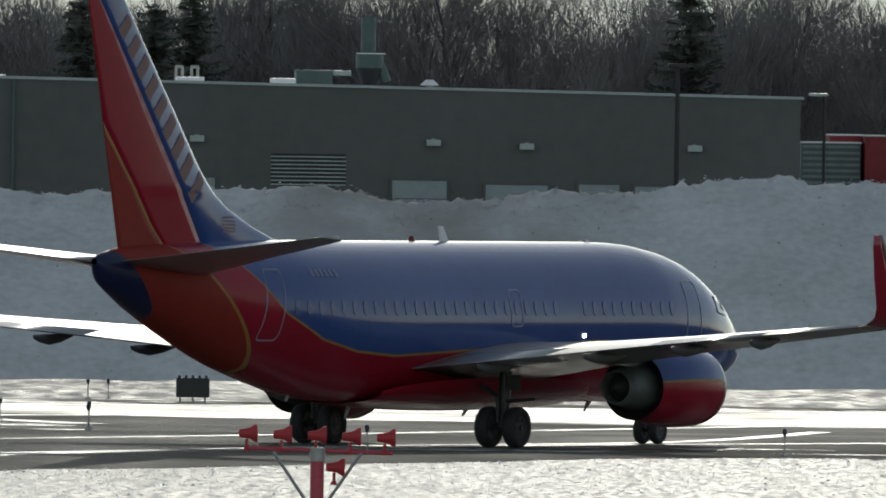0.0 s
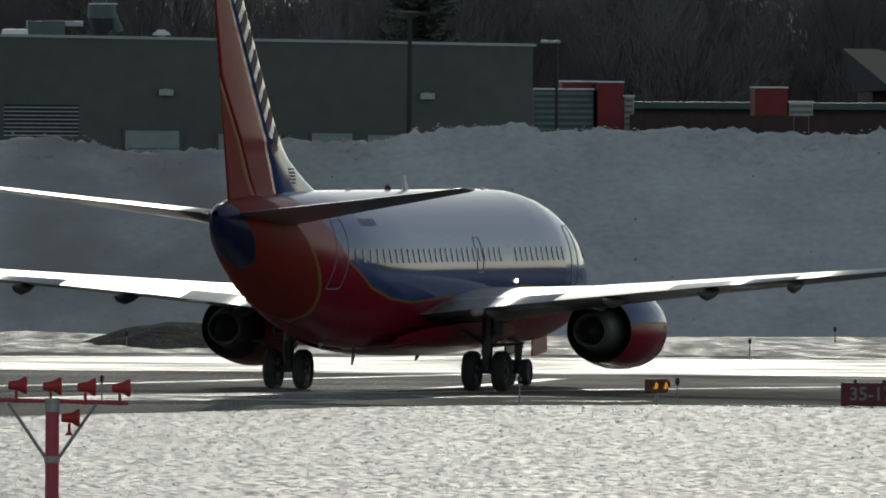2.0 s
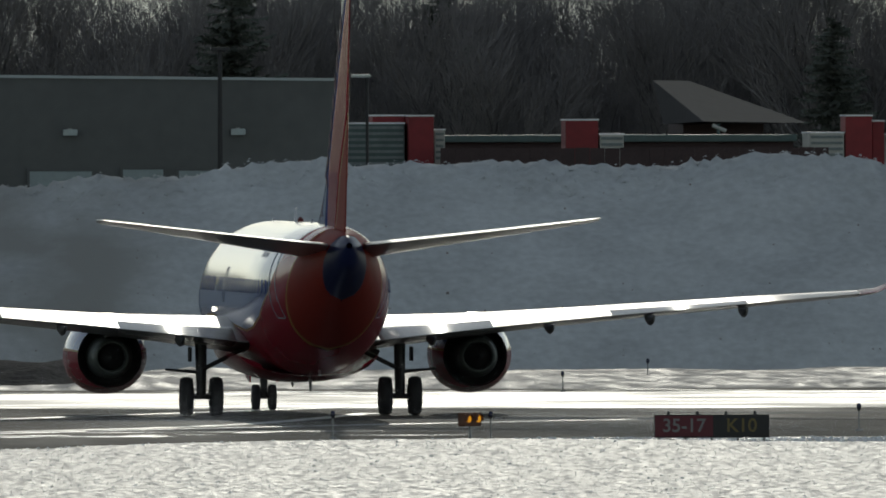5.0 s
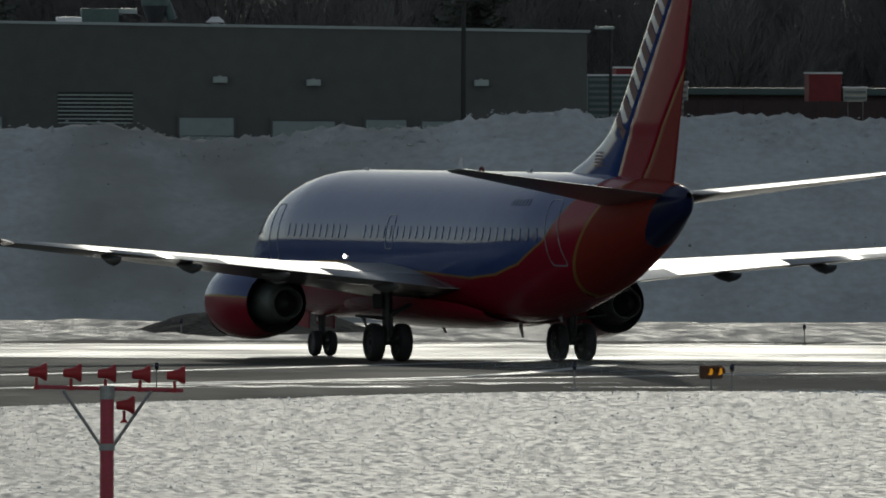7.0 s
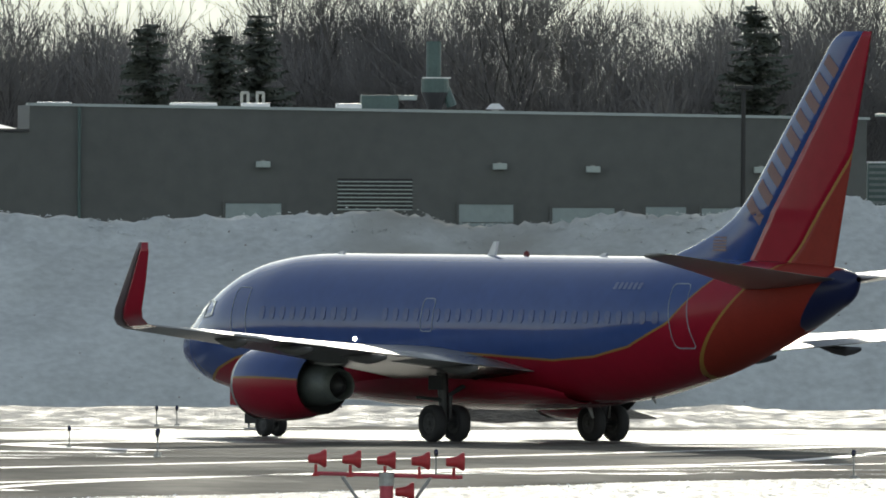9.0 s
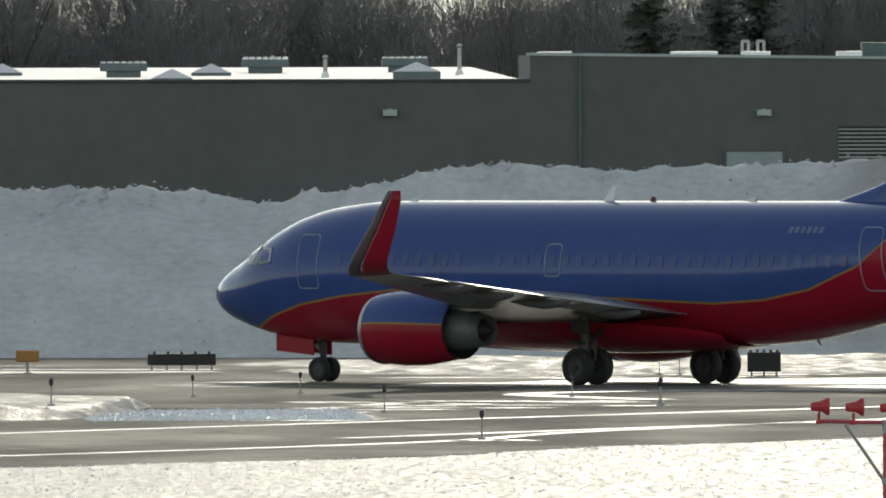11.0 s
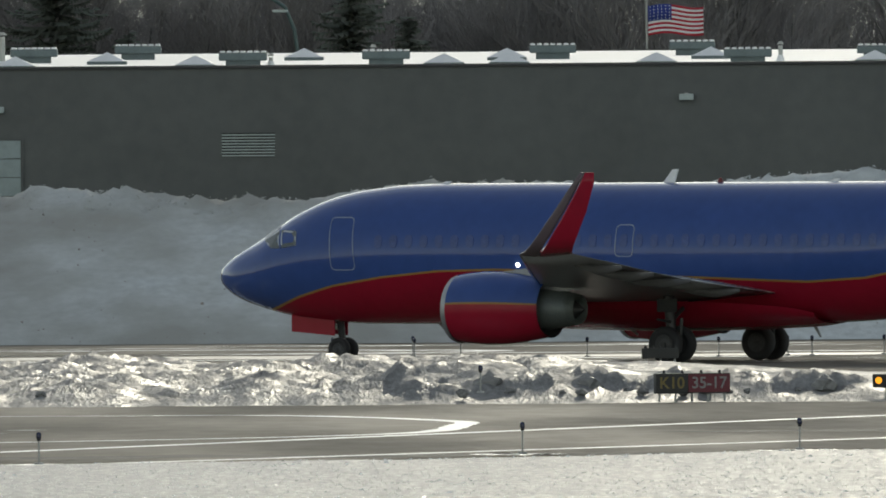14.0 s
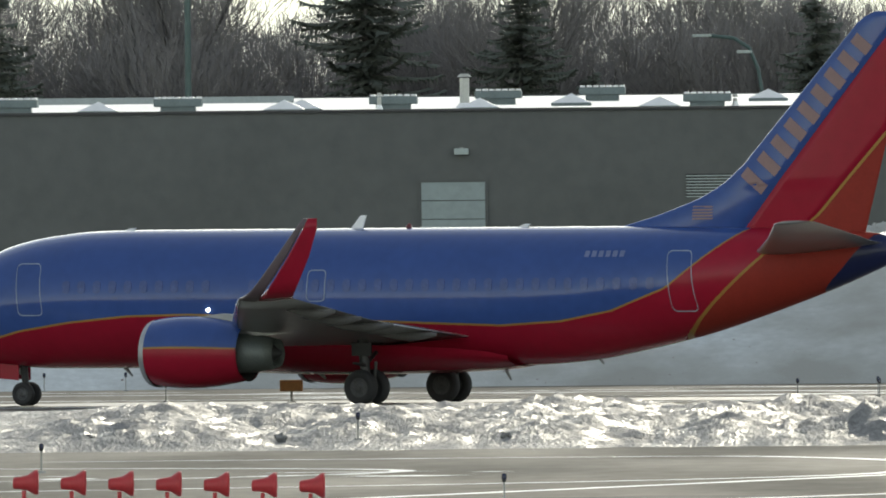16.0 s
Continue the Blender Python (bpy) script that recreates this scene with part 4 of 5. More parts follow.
def woods():
    r = random.Random(11)
    kinds = [leafless(s, hh) for s, hh in ((1, 16.0), (2, 15.0), (3, 17.5), (4, 14.5), (5, 16.5))]
    spots = []
    x = -62.0
    while x < 102:
        spots.append((x + r.uniform(-0.7, 0.7), 912 + r.uniform(0, 34)))
        x += 0.9
    for i, (x, y) in enumerate(spots):
        k = r.uniform(0.85, 1.12)
        if x > 63.5:
            k *= 1.03
        if 22 < x < 33 or 5 < x < 12:
            k *= 0.92
        m = pose(x, y, 0, 0, 0, r.uniform(0, 360)) @ Matrix.Diagonal((k, k, k, 1))
        if i < 5:
            kinds[i].matrix_basis = m
        else:
            copy_thing(kinds[i % 5], m)
    cons = [conifer(21, 13.5), conifer(22, 12.0, 0.22), conifer(23, 17.0, 0.27, 0.15)]
    # place, size, kind
    places = ((55.0, 905, 1.0, 0), (35.6, 907, 1.04, 1), (-27.6, 907, 1.0, 2), (37.1, 909, 1.05, 1), (33.0, 908, 1.02, 1), (64.2, 928, 0.95, 0), (77.0, 906, 0.86, 0), (-22.0, 908, 0.85, 2), (-19.4, 910, 0.75, 0), (-11.2, 907, 0.95, 0), (-9.2, 909, 0.85, 1), (-41.3, 908, 1.0, 0), (9.5, 930, 0.85, 1), (43.2, 930, 0.98, 1))
    for i, (x, y, k, kind) in enumerate(places):
        m = pose(x, y, 0, 0, 0, 77 * i) @ Matrix.Diagonal((k, k, k, 1))
        if i < 3:
            cons[i].matrix_basis = m
        else:
            copy_thing(cons[kind], m)
    # dense brush and far trunks that close the wood
    v, f = [], []
    for i in range(26000):
        x, y = r.uniform(-75, 115), r.uniform(935, 985)
        top = (10.5 + 0.8 * nz(x, 0, 0.12, 1) + 0.6 * nz(x, 5, 0.6, 2)) * r.uniform(0.7, 1.03)
        w = r.uniform(0.04, 0.16)
        lean = r.gauss(0, 0.9)
        o = len(v)
        v += [(x - w, y, 0), (x + w, y + 0.1, 0), (x + lean + w * 0.25, y, top), (x + lean * 0.5 - w * 0.9, y + 0.2, top * 0.6)]
        f += [(o, o + 1, o + 2), (o, o + 2, o + 3)]
    tagged(piece("brushwood", v, f, BRUSH, smooth=False), "dense leafless brushwood filling the wood", "wood", kind="stuff")
    v, f = [], []
    for i in range(120000):
        x, y = r.uniform(-75, 115), r.uniform(935, 985)
        limit = 12.3 + 1.2 * nz(x, 2, 0.13, 8) + 0.9 * nz(x, 9, 0.5, 3) - 1.3 * math.exp(-((x - 28) / 5) ** 2)
        z0 = 6.0 + (limit - 6.0) * r.random() ** 0.7
        ln = r.uniform(0.4, 1.6)
        a = r.gauss(0, 0.85)
        o = len(v)
        w = r.uniform(0.008, 0.018)
        v += [(x - w, y, z0), (x + w, y, z0), (x + ln * math.sin(a), y + r.uniform(-0.3, 0.3), z0 + ln * math.cos(a))]
        f += [(o, o + 1, o + 2)]
    tagged(piece("twig_haze", v, f, TWIG, smooth=False), "fine bare twigs filling the gaps of the wood", "wood", kind="stuff")


def sky_backdrop():
    """Pale winter haze low over the horizon, far behind the wood."""
    v = [(-600, 3600, -0.25), (600, 3600, -0.25), (600, 3600, 90), (-600, 3600, 90)]
    ob = piece("backdrop", v, [(0, 1, 2, 3)], glow("pale_haze", (0.96, 0.955, 0.86), 0.5), smooth=False)
    tagged(ob, "pale hazy winter sky low over the horizon", "sky", kind="structure")


woods()
sky_backdrop()


# ---- the airliner: x forward from the main gear, y to its left, z up from the ground ----
NOSE = 16.52
# station from the nose: top, bottom, half width
SECTIONS = ((0.0, 2.45, 2.41, 0.02), (0.12, 2.69, 2.19, 0.25), (0.35, 2.88, 2.0, 0.46), (0.8, 3.15, 1.76, 0.77), (1.5, 3.51, 1.53, 1.09), (2.2, 3.91, 1.36, 1.34), (3.0, 4.35, 1.23, 1.54), (4.0, 4.71, 1.13, 1.71), (5.0, 4.91, 1.08, 1.8), (6.5, 5.05, 1.07, 1.87), (8.0, 5.08, 1.07, 1.88), (19.5, 5.08, 1.07, 1.88), (21, 5.08, 1.11, 1.87), (22.5, 5.08, 1.22, 1.83), (24, 5.08, 1.47, 1.74), (26, 5.06, 1.9, 1.5), (28, 5.02, 2.48, 1.18), (30, 4.95, 3.14, 0.8), (31.4, 4.85, 3.68, 0.45), (32.1, 4.73, 4.0, 0.24), (32.4, 4.61, 4.45, 0.08))
ST = np.array(SECTIONS)
LINE_BLUE = ((0, 0.95), (1.9, 1.43), (2.5, 1.56), (3.4, 1.84), (4.7, 2.15), (6.4, 2.39), (8.3, 2.56), (10.3, 2.6), (13, 2.5), (15.3, 2.42), (18.2, 2.31), (20.4, 2.23), (22.3, 2.34), (23.9, 2.63), (25.6, 3.28), (26.6, 4.09), (27.6, 4.87), (28.2, 5.35), (40, 11.46))
LINE_GOLD = ((0, 0.0), (24.6, 0.95), (26.1, 2.06), (28.5, 4.2), (29.5, 5.06), (40, 11.46))
LINE_NAVY = ((0, 0.0), (28.4, 1.91), (29.6, 2.8), (30.7, 3.77), (31.6, 4.77), (40, 11.46))


def smooth_interp(s, col):
    x = ST[:, 0]
    i = int(np.clip(np.searchsorted(x, s) - 1, 0, len(x) - 2))
    y = ST[:, col]
    d = np.diff(y) / np.diff(x)
    m0 = d[0] if i == 0 else (0 if d[i - 1] * d[i] <= 0 else 2 * d[i - 1] * d[i] / (d[i - 1] + d[i]))
    m1 = d[-1] if i + 1 == len(x) - 1 else (0 if d[i] * d[i + 1] <= 0 else 2 * d[i] * d[i + 1] / (d[i] + d[i + 1]))
    hh = x[i + 1] - x[i]
    t = (s - x[i]) / hh
    return float((2 * t ** 3 - 3 * t ** 2 + 1) * y[i] + (t ** 3 - 2 * t ** 2 + t) * hh * m0 + (-2 * t ** 3 + 3 * t ** 2) * y[i + 1] + (t ** 3 - t ** 2) * hh * m1)


def hull(s, th, side=1.0, out=0.0):
    """Point of the fuselage skin at station s; th from 0 at the crown to pi at the keel."""
    top, bot, hw = (smooth_interp(s, c) for c in (1, 2, 3))
    zc = bot + (top - bot) * 0.50
    r = (top - zc) if th < math.pi / 2 else (zc - bot)
    return Vector((NOSE - s, side * (hw + out) * math.sin(th), zc + (r + out) * math.cos(th)))


def angle_at(s, z):
    top, bot = smooth_interp(s, 1), smooth_interp(s, 2)
    zc = bot + (top - bot) * 0.5
    return math.acos(max(-1.0, min(1.0, (z - zc) / ((top - bot) / 2))))


def skin(name, material, upper, lower, rows, parent, label="", s0=0.0, s1=32.4, out=0.0):
    """The stretch of skin between two height lines, both sides, in one mesh."""
    n = int((s1 - s0) / 0.16)
    verts, faces = [], []
    for side in (1, -1):
        base = len(verts)
        for j in range(n + 1):
            s = s0 + (s1 - s0) * j / n
            a, b = upper(s), lower(s)
            a = 0.0 if a is None else angle_at(s, a)
            b = math.pi if b is None else angle_at(s, b)
            b = max(a, b)
            for i in range(rows + 1):
                verts.append(hull(s, a + (b - a) * i / rows, side, out))
        for j in range(n):
            for i in range(rows):
                q = [base + j * (rows + 1) + i, base + j * (rows + 1) + i + 1, base + (j + 1) * (rows + 1) + i + 1, base + (j + 1) * (rows + 1) + i]
                pa, pb = (verts[q[0]] - verts[q[1]]).length, (verts[q[2]] - verts[q[3]]).length
                if max(pa, pb) < 0.004:
                    continue
                faces.append(q if side < 0 else q[::-1])
    ob = piece(name, verts, faces, material, parent, label)
    bm = bmesh.new()
    bm.from_mesh(ob.data)
    bmesh.ops.remove_doubles(bm, verts=bm.verts, dist=0.006)
    seen, islands = set(), []
    for face in bm.faces:
        if face in seen:
            continue
        heap, isle = [face], []
        seen.add(face)
        while heap:
            g = heap.pop()
            isle.append(g)
            for e in g.edges:
                for h in e.link_faces:
                    if h not in seen:
                        seen.add(h)
                        heap.append(h)
        islands.append(isle)
    slivers = [g for isle in islands if sum(g.calc_area() for g in isle) < 0.15 for g in isle]
    bmesh.ops.delete(bm, geom=slivers, context="FACES")
    bmesh.ops.delete(bm, geom=[q for q in bm.verts if not q.link_faces], context="VERTS")
    bm.to_mesh(ob.data)
    bm.free()
    ob.data.shade_smooth()
    return ob


def naca(n, thick, camber=0.008):
    xs = [0.5 * (1 - math.cos(math.pi * i / n)) for i in range(n + 1)]
    def yt(x):
        return 5 * thick * (0.2969 * math.sqrt(x) - 0.126 * x - 0.3516 * x * x + 0.2843 * x ** 3 - 0.1015 * x ** 4)
    up = [(x, yt(x) + camber * 4 * x * (1 - x)) for x in xs]
    dn = [(x, -yt(x) + camber * 4 * x * (1 - x)) for x in xs]
    return up, dn


def loft_wing(stations, x_from=0.0, x_to=1.0, n=14, close=True):
    """stations: (y, z, station of the leading edge, chord, thickness, twist, cant). Verts and faces of that part of the chord."""
    rings = []
    for y, z, le, ch, th, tw, cant in stations:
        up, dn = naca(n, th)
        up = [p for p in up if x_from - 1e-6 <= p[0] <= x_to + 1e-6]
        dn = [p for p in dn if x_from - 1e-6 <= p[0] <= x_to + 1e-6]
        ring = []
        for x, h in up + dn[::-1]:
            hh = h * ch
            zz = hh * math.cos(tw) - (x - 0.5) * ch * math.sin(tw)
            ring.append((NOSE - le - x * ch, y - zz * math.sin(cant), z + zz * math.cos(cant)))
        rings.append(ring)
    m = len(rings[0])
    v = [p for r in rings for p in r]
    f = []
    for j in range(len(rings) - 1):
        for i in range(m):
            k = (i + 1) % m
            f.append((j * m + i, (j + 1) * m + i, (j + 1) * m + k, j * m + k))
    if close:
        f.append(tuple(range(m)))
        f.append(tuple(range((len(rings) - 1) * m, len(rings) * m))[::-1])
    return v, f


def mirrored(v, f):
    return [(x, -y, z) for x, y, z in v], [tuple(q[::-1]) for q in f]


def both(name, v, f, material, parent, label="", smooth=True):
    a = piece(name, v, f, material, parent, label, smooth)
    w, g = mirrored(v, f)
    b = piece(name, w, g, material, parent, label, smooth)
    return a, b


WING = ((1.4, 2.02, 11.2, 8.1, 0.125, 0.02, 0.0), (1.88, 2.06, 11.5, 7.7, 0.12, 0.02, 0.0), (3.4, 2.20, 12.45, 6.4, 0.115, 0.016, 0.0), (4.9, 2.34, 13.35, 5.25, 0.11, 0.012, 0.0), (8.0, 2.62, 15.0, 3.95, 0.105, 0.006, 0.0), (11.5, 2.92, 16.9, 2.75, 0.105, 0.0, 0.0), (14.4, 3.16, 18.5, 1.7, 0.10, -0.01, 0.0))
WINGLET = ((14.4, 3.16, 18.5, 1.7, 0.10, 0, 0.0), (14.85, 3.23, 18.9, 1.55, 0.095, 0, 0.35), (15.2, 3.40, 19.3, 1.4, 0.09, 0, 0.85), (15.36, 3.64, 19.6, 1.3, 0.085, 0, 1.25), (15.5, 4.35, 20.25, 1.05, 0.08, 0, 1.42), (15.63, 5.15, 20.95, 0.68, 0.08, 0, 1.42), (15.66, 5.43, 21.2, 0.45, 0.08, 0, 1.42))
STAB = ((0.5, 4.40, 27.9, 4.1, 0.09, -0.07, 0.0), (1.2, 4.49, 28.4, 3.6, 0.09, -0.07, 0.0), (3.6, 4.80, 29.9, 2.5, 0.085, -0.06, 0.0), (6.25, 5.15, 31.4, 1.3, 0.08, -0.05, 0.0), (6.45, 5.18, 31.6, 1.0, 0.07, -0.05, 0.0))


def fin_part(name, material, a, b, parent, label=""):
    """The slice of the fin between the chord lines a(z) and b(z), stations at height z."""
    zs = [4.7 + 0.1615 * i for i in range(41)]
    v, f = [], []
    m = 9
    for z in zs:
        lo, hi = min(fin_te(z), max(fin_le(z), a(z))), min(fin_te(z), b(z))
        hi = max(hi, lo)
        ring = [lo + (hi - lo) * (i / (m - 1)) ** (1.6 if lo == fin_le(z) else 1) for i in range(m)]
        v += [(NOSE - s, fin_half(s, z), z) for s in ring] + [(NOSE - s, -fin_half(s, z), z) for s in ring[::-1]]
    for j in range(len(zs) - 1):
        for i in range(2 * m):
            k = (i + 1) % (2 * m)
            q = (j * 2 * m + i, j * 2 * m + k, (j + 1) * 2 * m + k, (j + 1) * 2 * m + i)
            if max(abs(v[q[0]][0] - v[q[1]][0]), abs(v[q[2]][0] - v[q[3]][0]), abs(v[q[0]][1] - v[q[1]][1])) > 1e-4:
                f.append(q)
    t = (len(zs) - 1) * 2 * m
    f.append(tuple(range(t, t + 2 * m)))
    return piece(name, v, f, material, parent, label)


def fin_le(z):
    return lerp(z, ((4.7, 22.4), (5.05, 23.4), (5.4, 24.7), (5.85, 25.95), (6.25, 26.7), (6.8, 27.36), (10.95, 31.15), (11.16, 31.6)))


def fin_te(z):
    return lerp(z, ((4.7, 31.2), (11.16, 32.94)))


def fin_half(s, z):
    le, te = fin_le(z), fin_te(z)
    x = min(1.0, max(0.0, (s - le) / (te - le)))
    th = 0.10 if z > 6.25 else 0.085
    return max(0.012, 5 * th * (te - max(le, 26.5)) * (0.2969 * math.sqrt(x) - 0.126 * x - 0.3516 * x * x + 0.2843 * x ** 3 - 0.1015 * x ** 4))


def airliner():
    jet = thing("airliner", "twin-engine airliner in blue and red paint with gold stripes taxiing", "airplane")
    zb = lambda s: lerp(s, LINE_BLUE)
    zg = lambda s: lerp(s, LINE_GOLD)
    zn = lambda s: lerp(s, LINE_NAVY)
    none = lambda s: None
    w = 0.06
    skin("upper_fuselage", BLUE, none, lambda s: zb(s) + w, 14, jet, "glossy blue upper fuselage")
    skin("cheatline", YELLOW, lambda s: zb(s) + w, zb, 1, jet, "thin gold stripe along the fuselage")
    skin("lower_fuselage", RED, zb, lambda s: zg(s) + 0.11, 10, jet, "glossy red lower fuselage")
    skin("tail_stripe", YELLOW, lambda s: zg(s) + 0.11, zg, 1, jet, "gold stripe round the tail", s0=24.0)
    skin("tail_band", ORANGE, zg, zn, 8, jet, "orange rear fuselage band", s0=24.0)
    skin("tail_cone", NAVY, zn, none, 8, jet, "dark blue tail cone", s0=27.0)
    # fin
    fb = lambda z: lerp(z, ((4.7, 27.2), (5.1, 27.6), (9.85, 31.5), (11.16, 32.6)))
    fg = lambda z: lerp(z, ((4.7, 29.0), (5.4, 29.9), (7.75, 32.05), (9.0, 33.3)))
    fin_part("fin_leading_band", BLUE, lambda z: 0, fb, jet, "blue leading band of the fin")
    fin_part("fin_middle", RED, fb, lambda z: fg(z) - 0.12, jet, "red middle of the fin")
    fin_part("fin_stripe", YELLOW, lambda z: fg(z) - 0.12, fg, jet, "gold stripe on the fin")
    fin_part("rudder", ORANGE, fg, lambda z: 99, jet, "orange rudder")
    # wings
    v, f = loft_wing(WING)
    both("wing", v, f, GREY, jet, "light grey swept wing")
    v, f = loft_wing([(y, z, le - 0.02, ch, th * 1.04, tw, c) for y, z, le, ch, th, tw, c in WING[1:]], 0.0, 0.06, 30)
    both("slat", v, f, METAL, jet, "bare metal leading edge slat")
    v, f = loft_wing([(y, z, le + 0.03, ch, th * 1.05, tw, c) for y, z, le, ch, th, tw, c in WING[1:4]], 0.74, 1.0, 30)
    both("inboard_flap", v, f, FLAP, jet, "shiny grey inboard flap")
    v, f = loft_wing([(y, z, le + 0.03, ch, th * 1.05, tw, c) for y, z, le, ch, th, tw, c in WING[4:6]], 0.74, 1.0, 30)
    both("outboard_flap", v, f, FLAP, jet, "shiny grey outboard flap")
    v, f = loft_wing(WINGLET, 0.0, 0.36, 24)
    both("winglet_front", v, f, mat("winglet_dark", (0.09, 0.065, 0.075), 0.4, vary=0.1), jet, "dark leading part of the winglet")
    v, f = loft_wing(WINGLET, 0.34, 1.0, 24)
    both("winglet", v, f, RED, jet, "red upturned winglet")
    v, f = loft_wing(STAB)
    both("stabilizer", v, f, mat("stabilizer_grey", (0.22, 0.22, 0.22), 0.28, vary=0.08, spec=0.7), jet, "grey horizontal stabilizer")
    # wing root fairing
    v, f = [], []
    for j in range(25):
        u = j / 24
        s = 9.8 + 10.6 * u
        k = math.sin(math.pi * u) ** 0.5
        for i in range(13):
            t = math.pi * i / 12
            v.append((NOSE - s, (1.35 + 0.75 * k) * math.cos(t), 1.38 + (-0.32 - 0.2 * k) * math.sin(t) + 0.35 * k * abs(math.cos(t)) ** 3))
    for j in range(24):
        for i in range(12):
            f.append((j * 13 + i, (j + 1) * 13 + i, (j + 1) * 13 + i + 1, j * 13 + i + 1))
    piece("wing_fairing", v, f, RED, jet, "red belly fairing under the wing")
    engines(jet)
    details(jet)
    return jet, gear(jet)


def engines(jet):
    for sy in (1, -1):
        cy, cz = 4.83 * sy, 1.52
        X0 = NOSE - 10.75
        prof = [(0.0, 0.90), (-0.05, 0.97), (-0.18, 1.01), (-0.5, 1.06), (-1.0, 1.10), (-1.6, 1.09), (-2.2, 1.03), (-2.8, 0.92), (-3.1, 0.85)]
        n = 32
        # upper and lower half of the cowl, split at a line a little above the middle, flattened below
        def ring_pt(a, r, t):
            y, z = r * math.sin(t), r * math.cos(t)
            if z < 0:
                z *= 0.9
            return (X0 + a, cy + y, cz + z)
        lim = math.radians(78)
        for nm, m, t0, t1, lab in (("upper_cowl", BLUE, -lim, lim, "blue upper engine cowl"), ("cowl_stripe", YELLOW, lim, lim + 0.055, "gold stripe on the cowl"), ("cowl_stripe", YELLOW, -lim - 0.055, -lim, "gold stripe on the cowl"), ("lower_cowl", RED, lim + 0.055, 2 * math.pi - lim - 0.055, "red lower engine cowl")):
            k = 1 if nm == "cowl_stripe" else 18
            v = [ring_pt(a, r, t0 + (t1 - t0) * i / k) for a, r in prof[2:] for i in range(k + 1)]
            f = [(j * (k + 1) + i, (j + 1) * (k + 1) + i, (j + 1) * (k + 1) + i + 1, j * (k + 1) + i + 1) for j in range(len(prof) - 3) for i in range(k)]
            piece(nm, v, f, m, jet, lab)
        for nm, m, pr, lab in (("intake_lip", mat("intake_metal", (0.30, 0.31, 0.32), 0.4, 0.6, vary=0.1), [(-0.7, 0.79), (-0.25, 0.83), (-0.05, 0.87), (0.02, 0.92), (-0.03, 0.97), (-0.18, 1.011)], "bare metal intake lip"),
                               ("fan", BLACK, [(-0.75, 0.0), (-0.75, 0.78)], "dark fan behind the intake"),
                               ("fan_nozzle", BLACK, [(-3.1, 0.85), (-3.05, 0.80), (-2.5, 0.79), (-2.5, 0.5)], ""),
                               ("core_cowl", NOZZLE, [(-2.5, 0.60), (-3.1, 0.60), (-3.7, 0.50), (-4.05, 0.42), (-4.02, 0.38), (-3.7, 0.345)], "bare metal exhaust nozzle"),
                               ("exhaust_plug", DARKMETAL, [(-3.7, 0.35), (-3.9, 0.25), (-4.18, 0.03)], "dark exhaust plug")):
            v, f = lathe(pr, n)
            piece(nm, [(X0 + x, cy + y, cz + (z if z > 0 else z * 0.95)) for x, y, z in v], f, m, jet, lab)
        # pylon
        bm = bmesh.new()
        pts = [(-0.7, 0.98), (-2.3, 1.16), (-4.4, 0.95), (-5.0, 0.62), (-3.2, 0.5), (-1.0, 0.9)]
        rows_ = [[bm.verts.new((X0 + a, cy + d, cz + b)) for a, b in pts] for d in (-0.16, 0.16)]
        bm.faces.new(rows_[0])
        bm.faces.new(rows_[1][::-1])
        for i in range(len(pts)):
            k = (i + 1) % len(pts)
            bm.faces.new((rows_[0][i], rows_[1][i], rows_[1][k], rows_[0][k]))
        bmesh.ops.recalc_face_normals(bm, faces=bm.faces)
        part("pylon", bm, GREY, jet, "grey engine pylon")
        # flap track fairings
        for y, back, z, ln in ((3.3, 0.25, 2.10, 2.3), (6.4, 0.55, 2.40, 2.6), (9.0, 0.5, 2.62, 2.2), (11.4, 0.4, 2.83, 1.7)):
            le = lerp(y, [(q[0], q[2] + q[3]) for q in WING]) + back - ln
            rings = ((0.0, 0.01, 0.0), (0.15, 0.07, 0.10), (0.4, 0.11, 0.22), (0.65, 0.12, 0.27), (0.85, 0.09, 0.20), (1.0, 0.015, 0.10))
            v, f = [], []
            for u, hw, dp in rings:
                for k in range(9):
                    t = math.pi * k / 8
                    v.append((NOSE - le - ln * u, sy * y + hw * math.cos(t), z + 0.03 - 0.05 * u - dp * math.sin(t) ** 0.7))
            for a in range(len(rings) - 1):
                for k in range(9):
                    m = (k + 1) % 9
                    f.append((a * 9 + k, a * 9 + m, (a + 1) * 9 + m, (a + 1) * 9 + k))
            piece("flap_fairing", v, f, DARKGREY, jet, "dark grey flap track fairing")


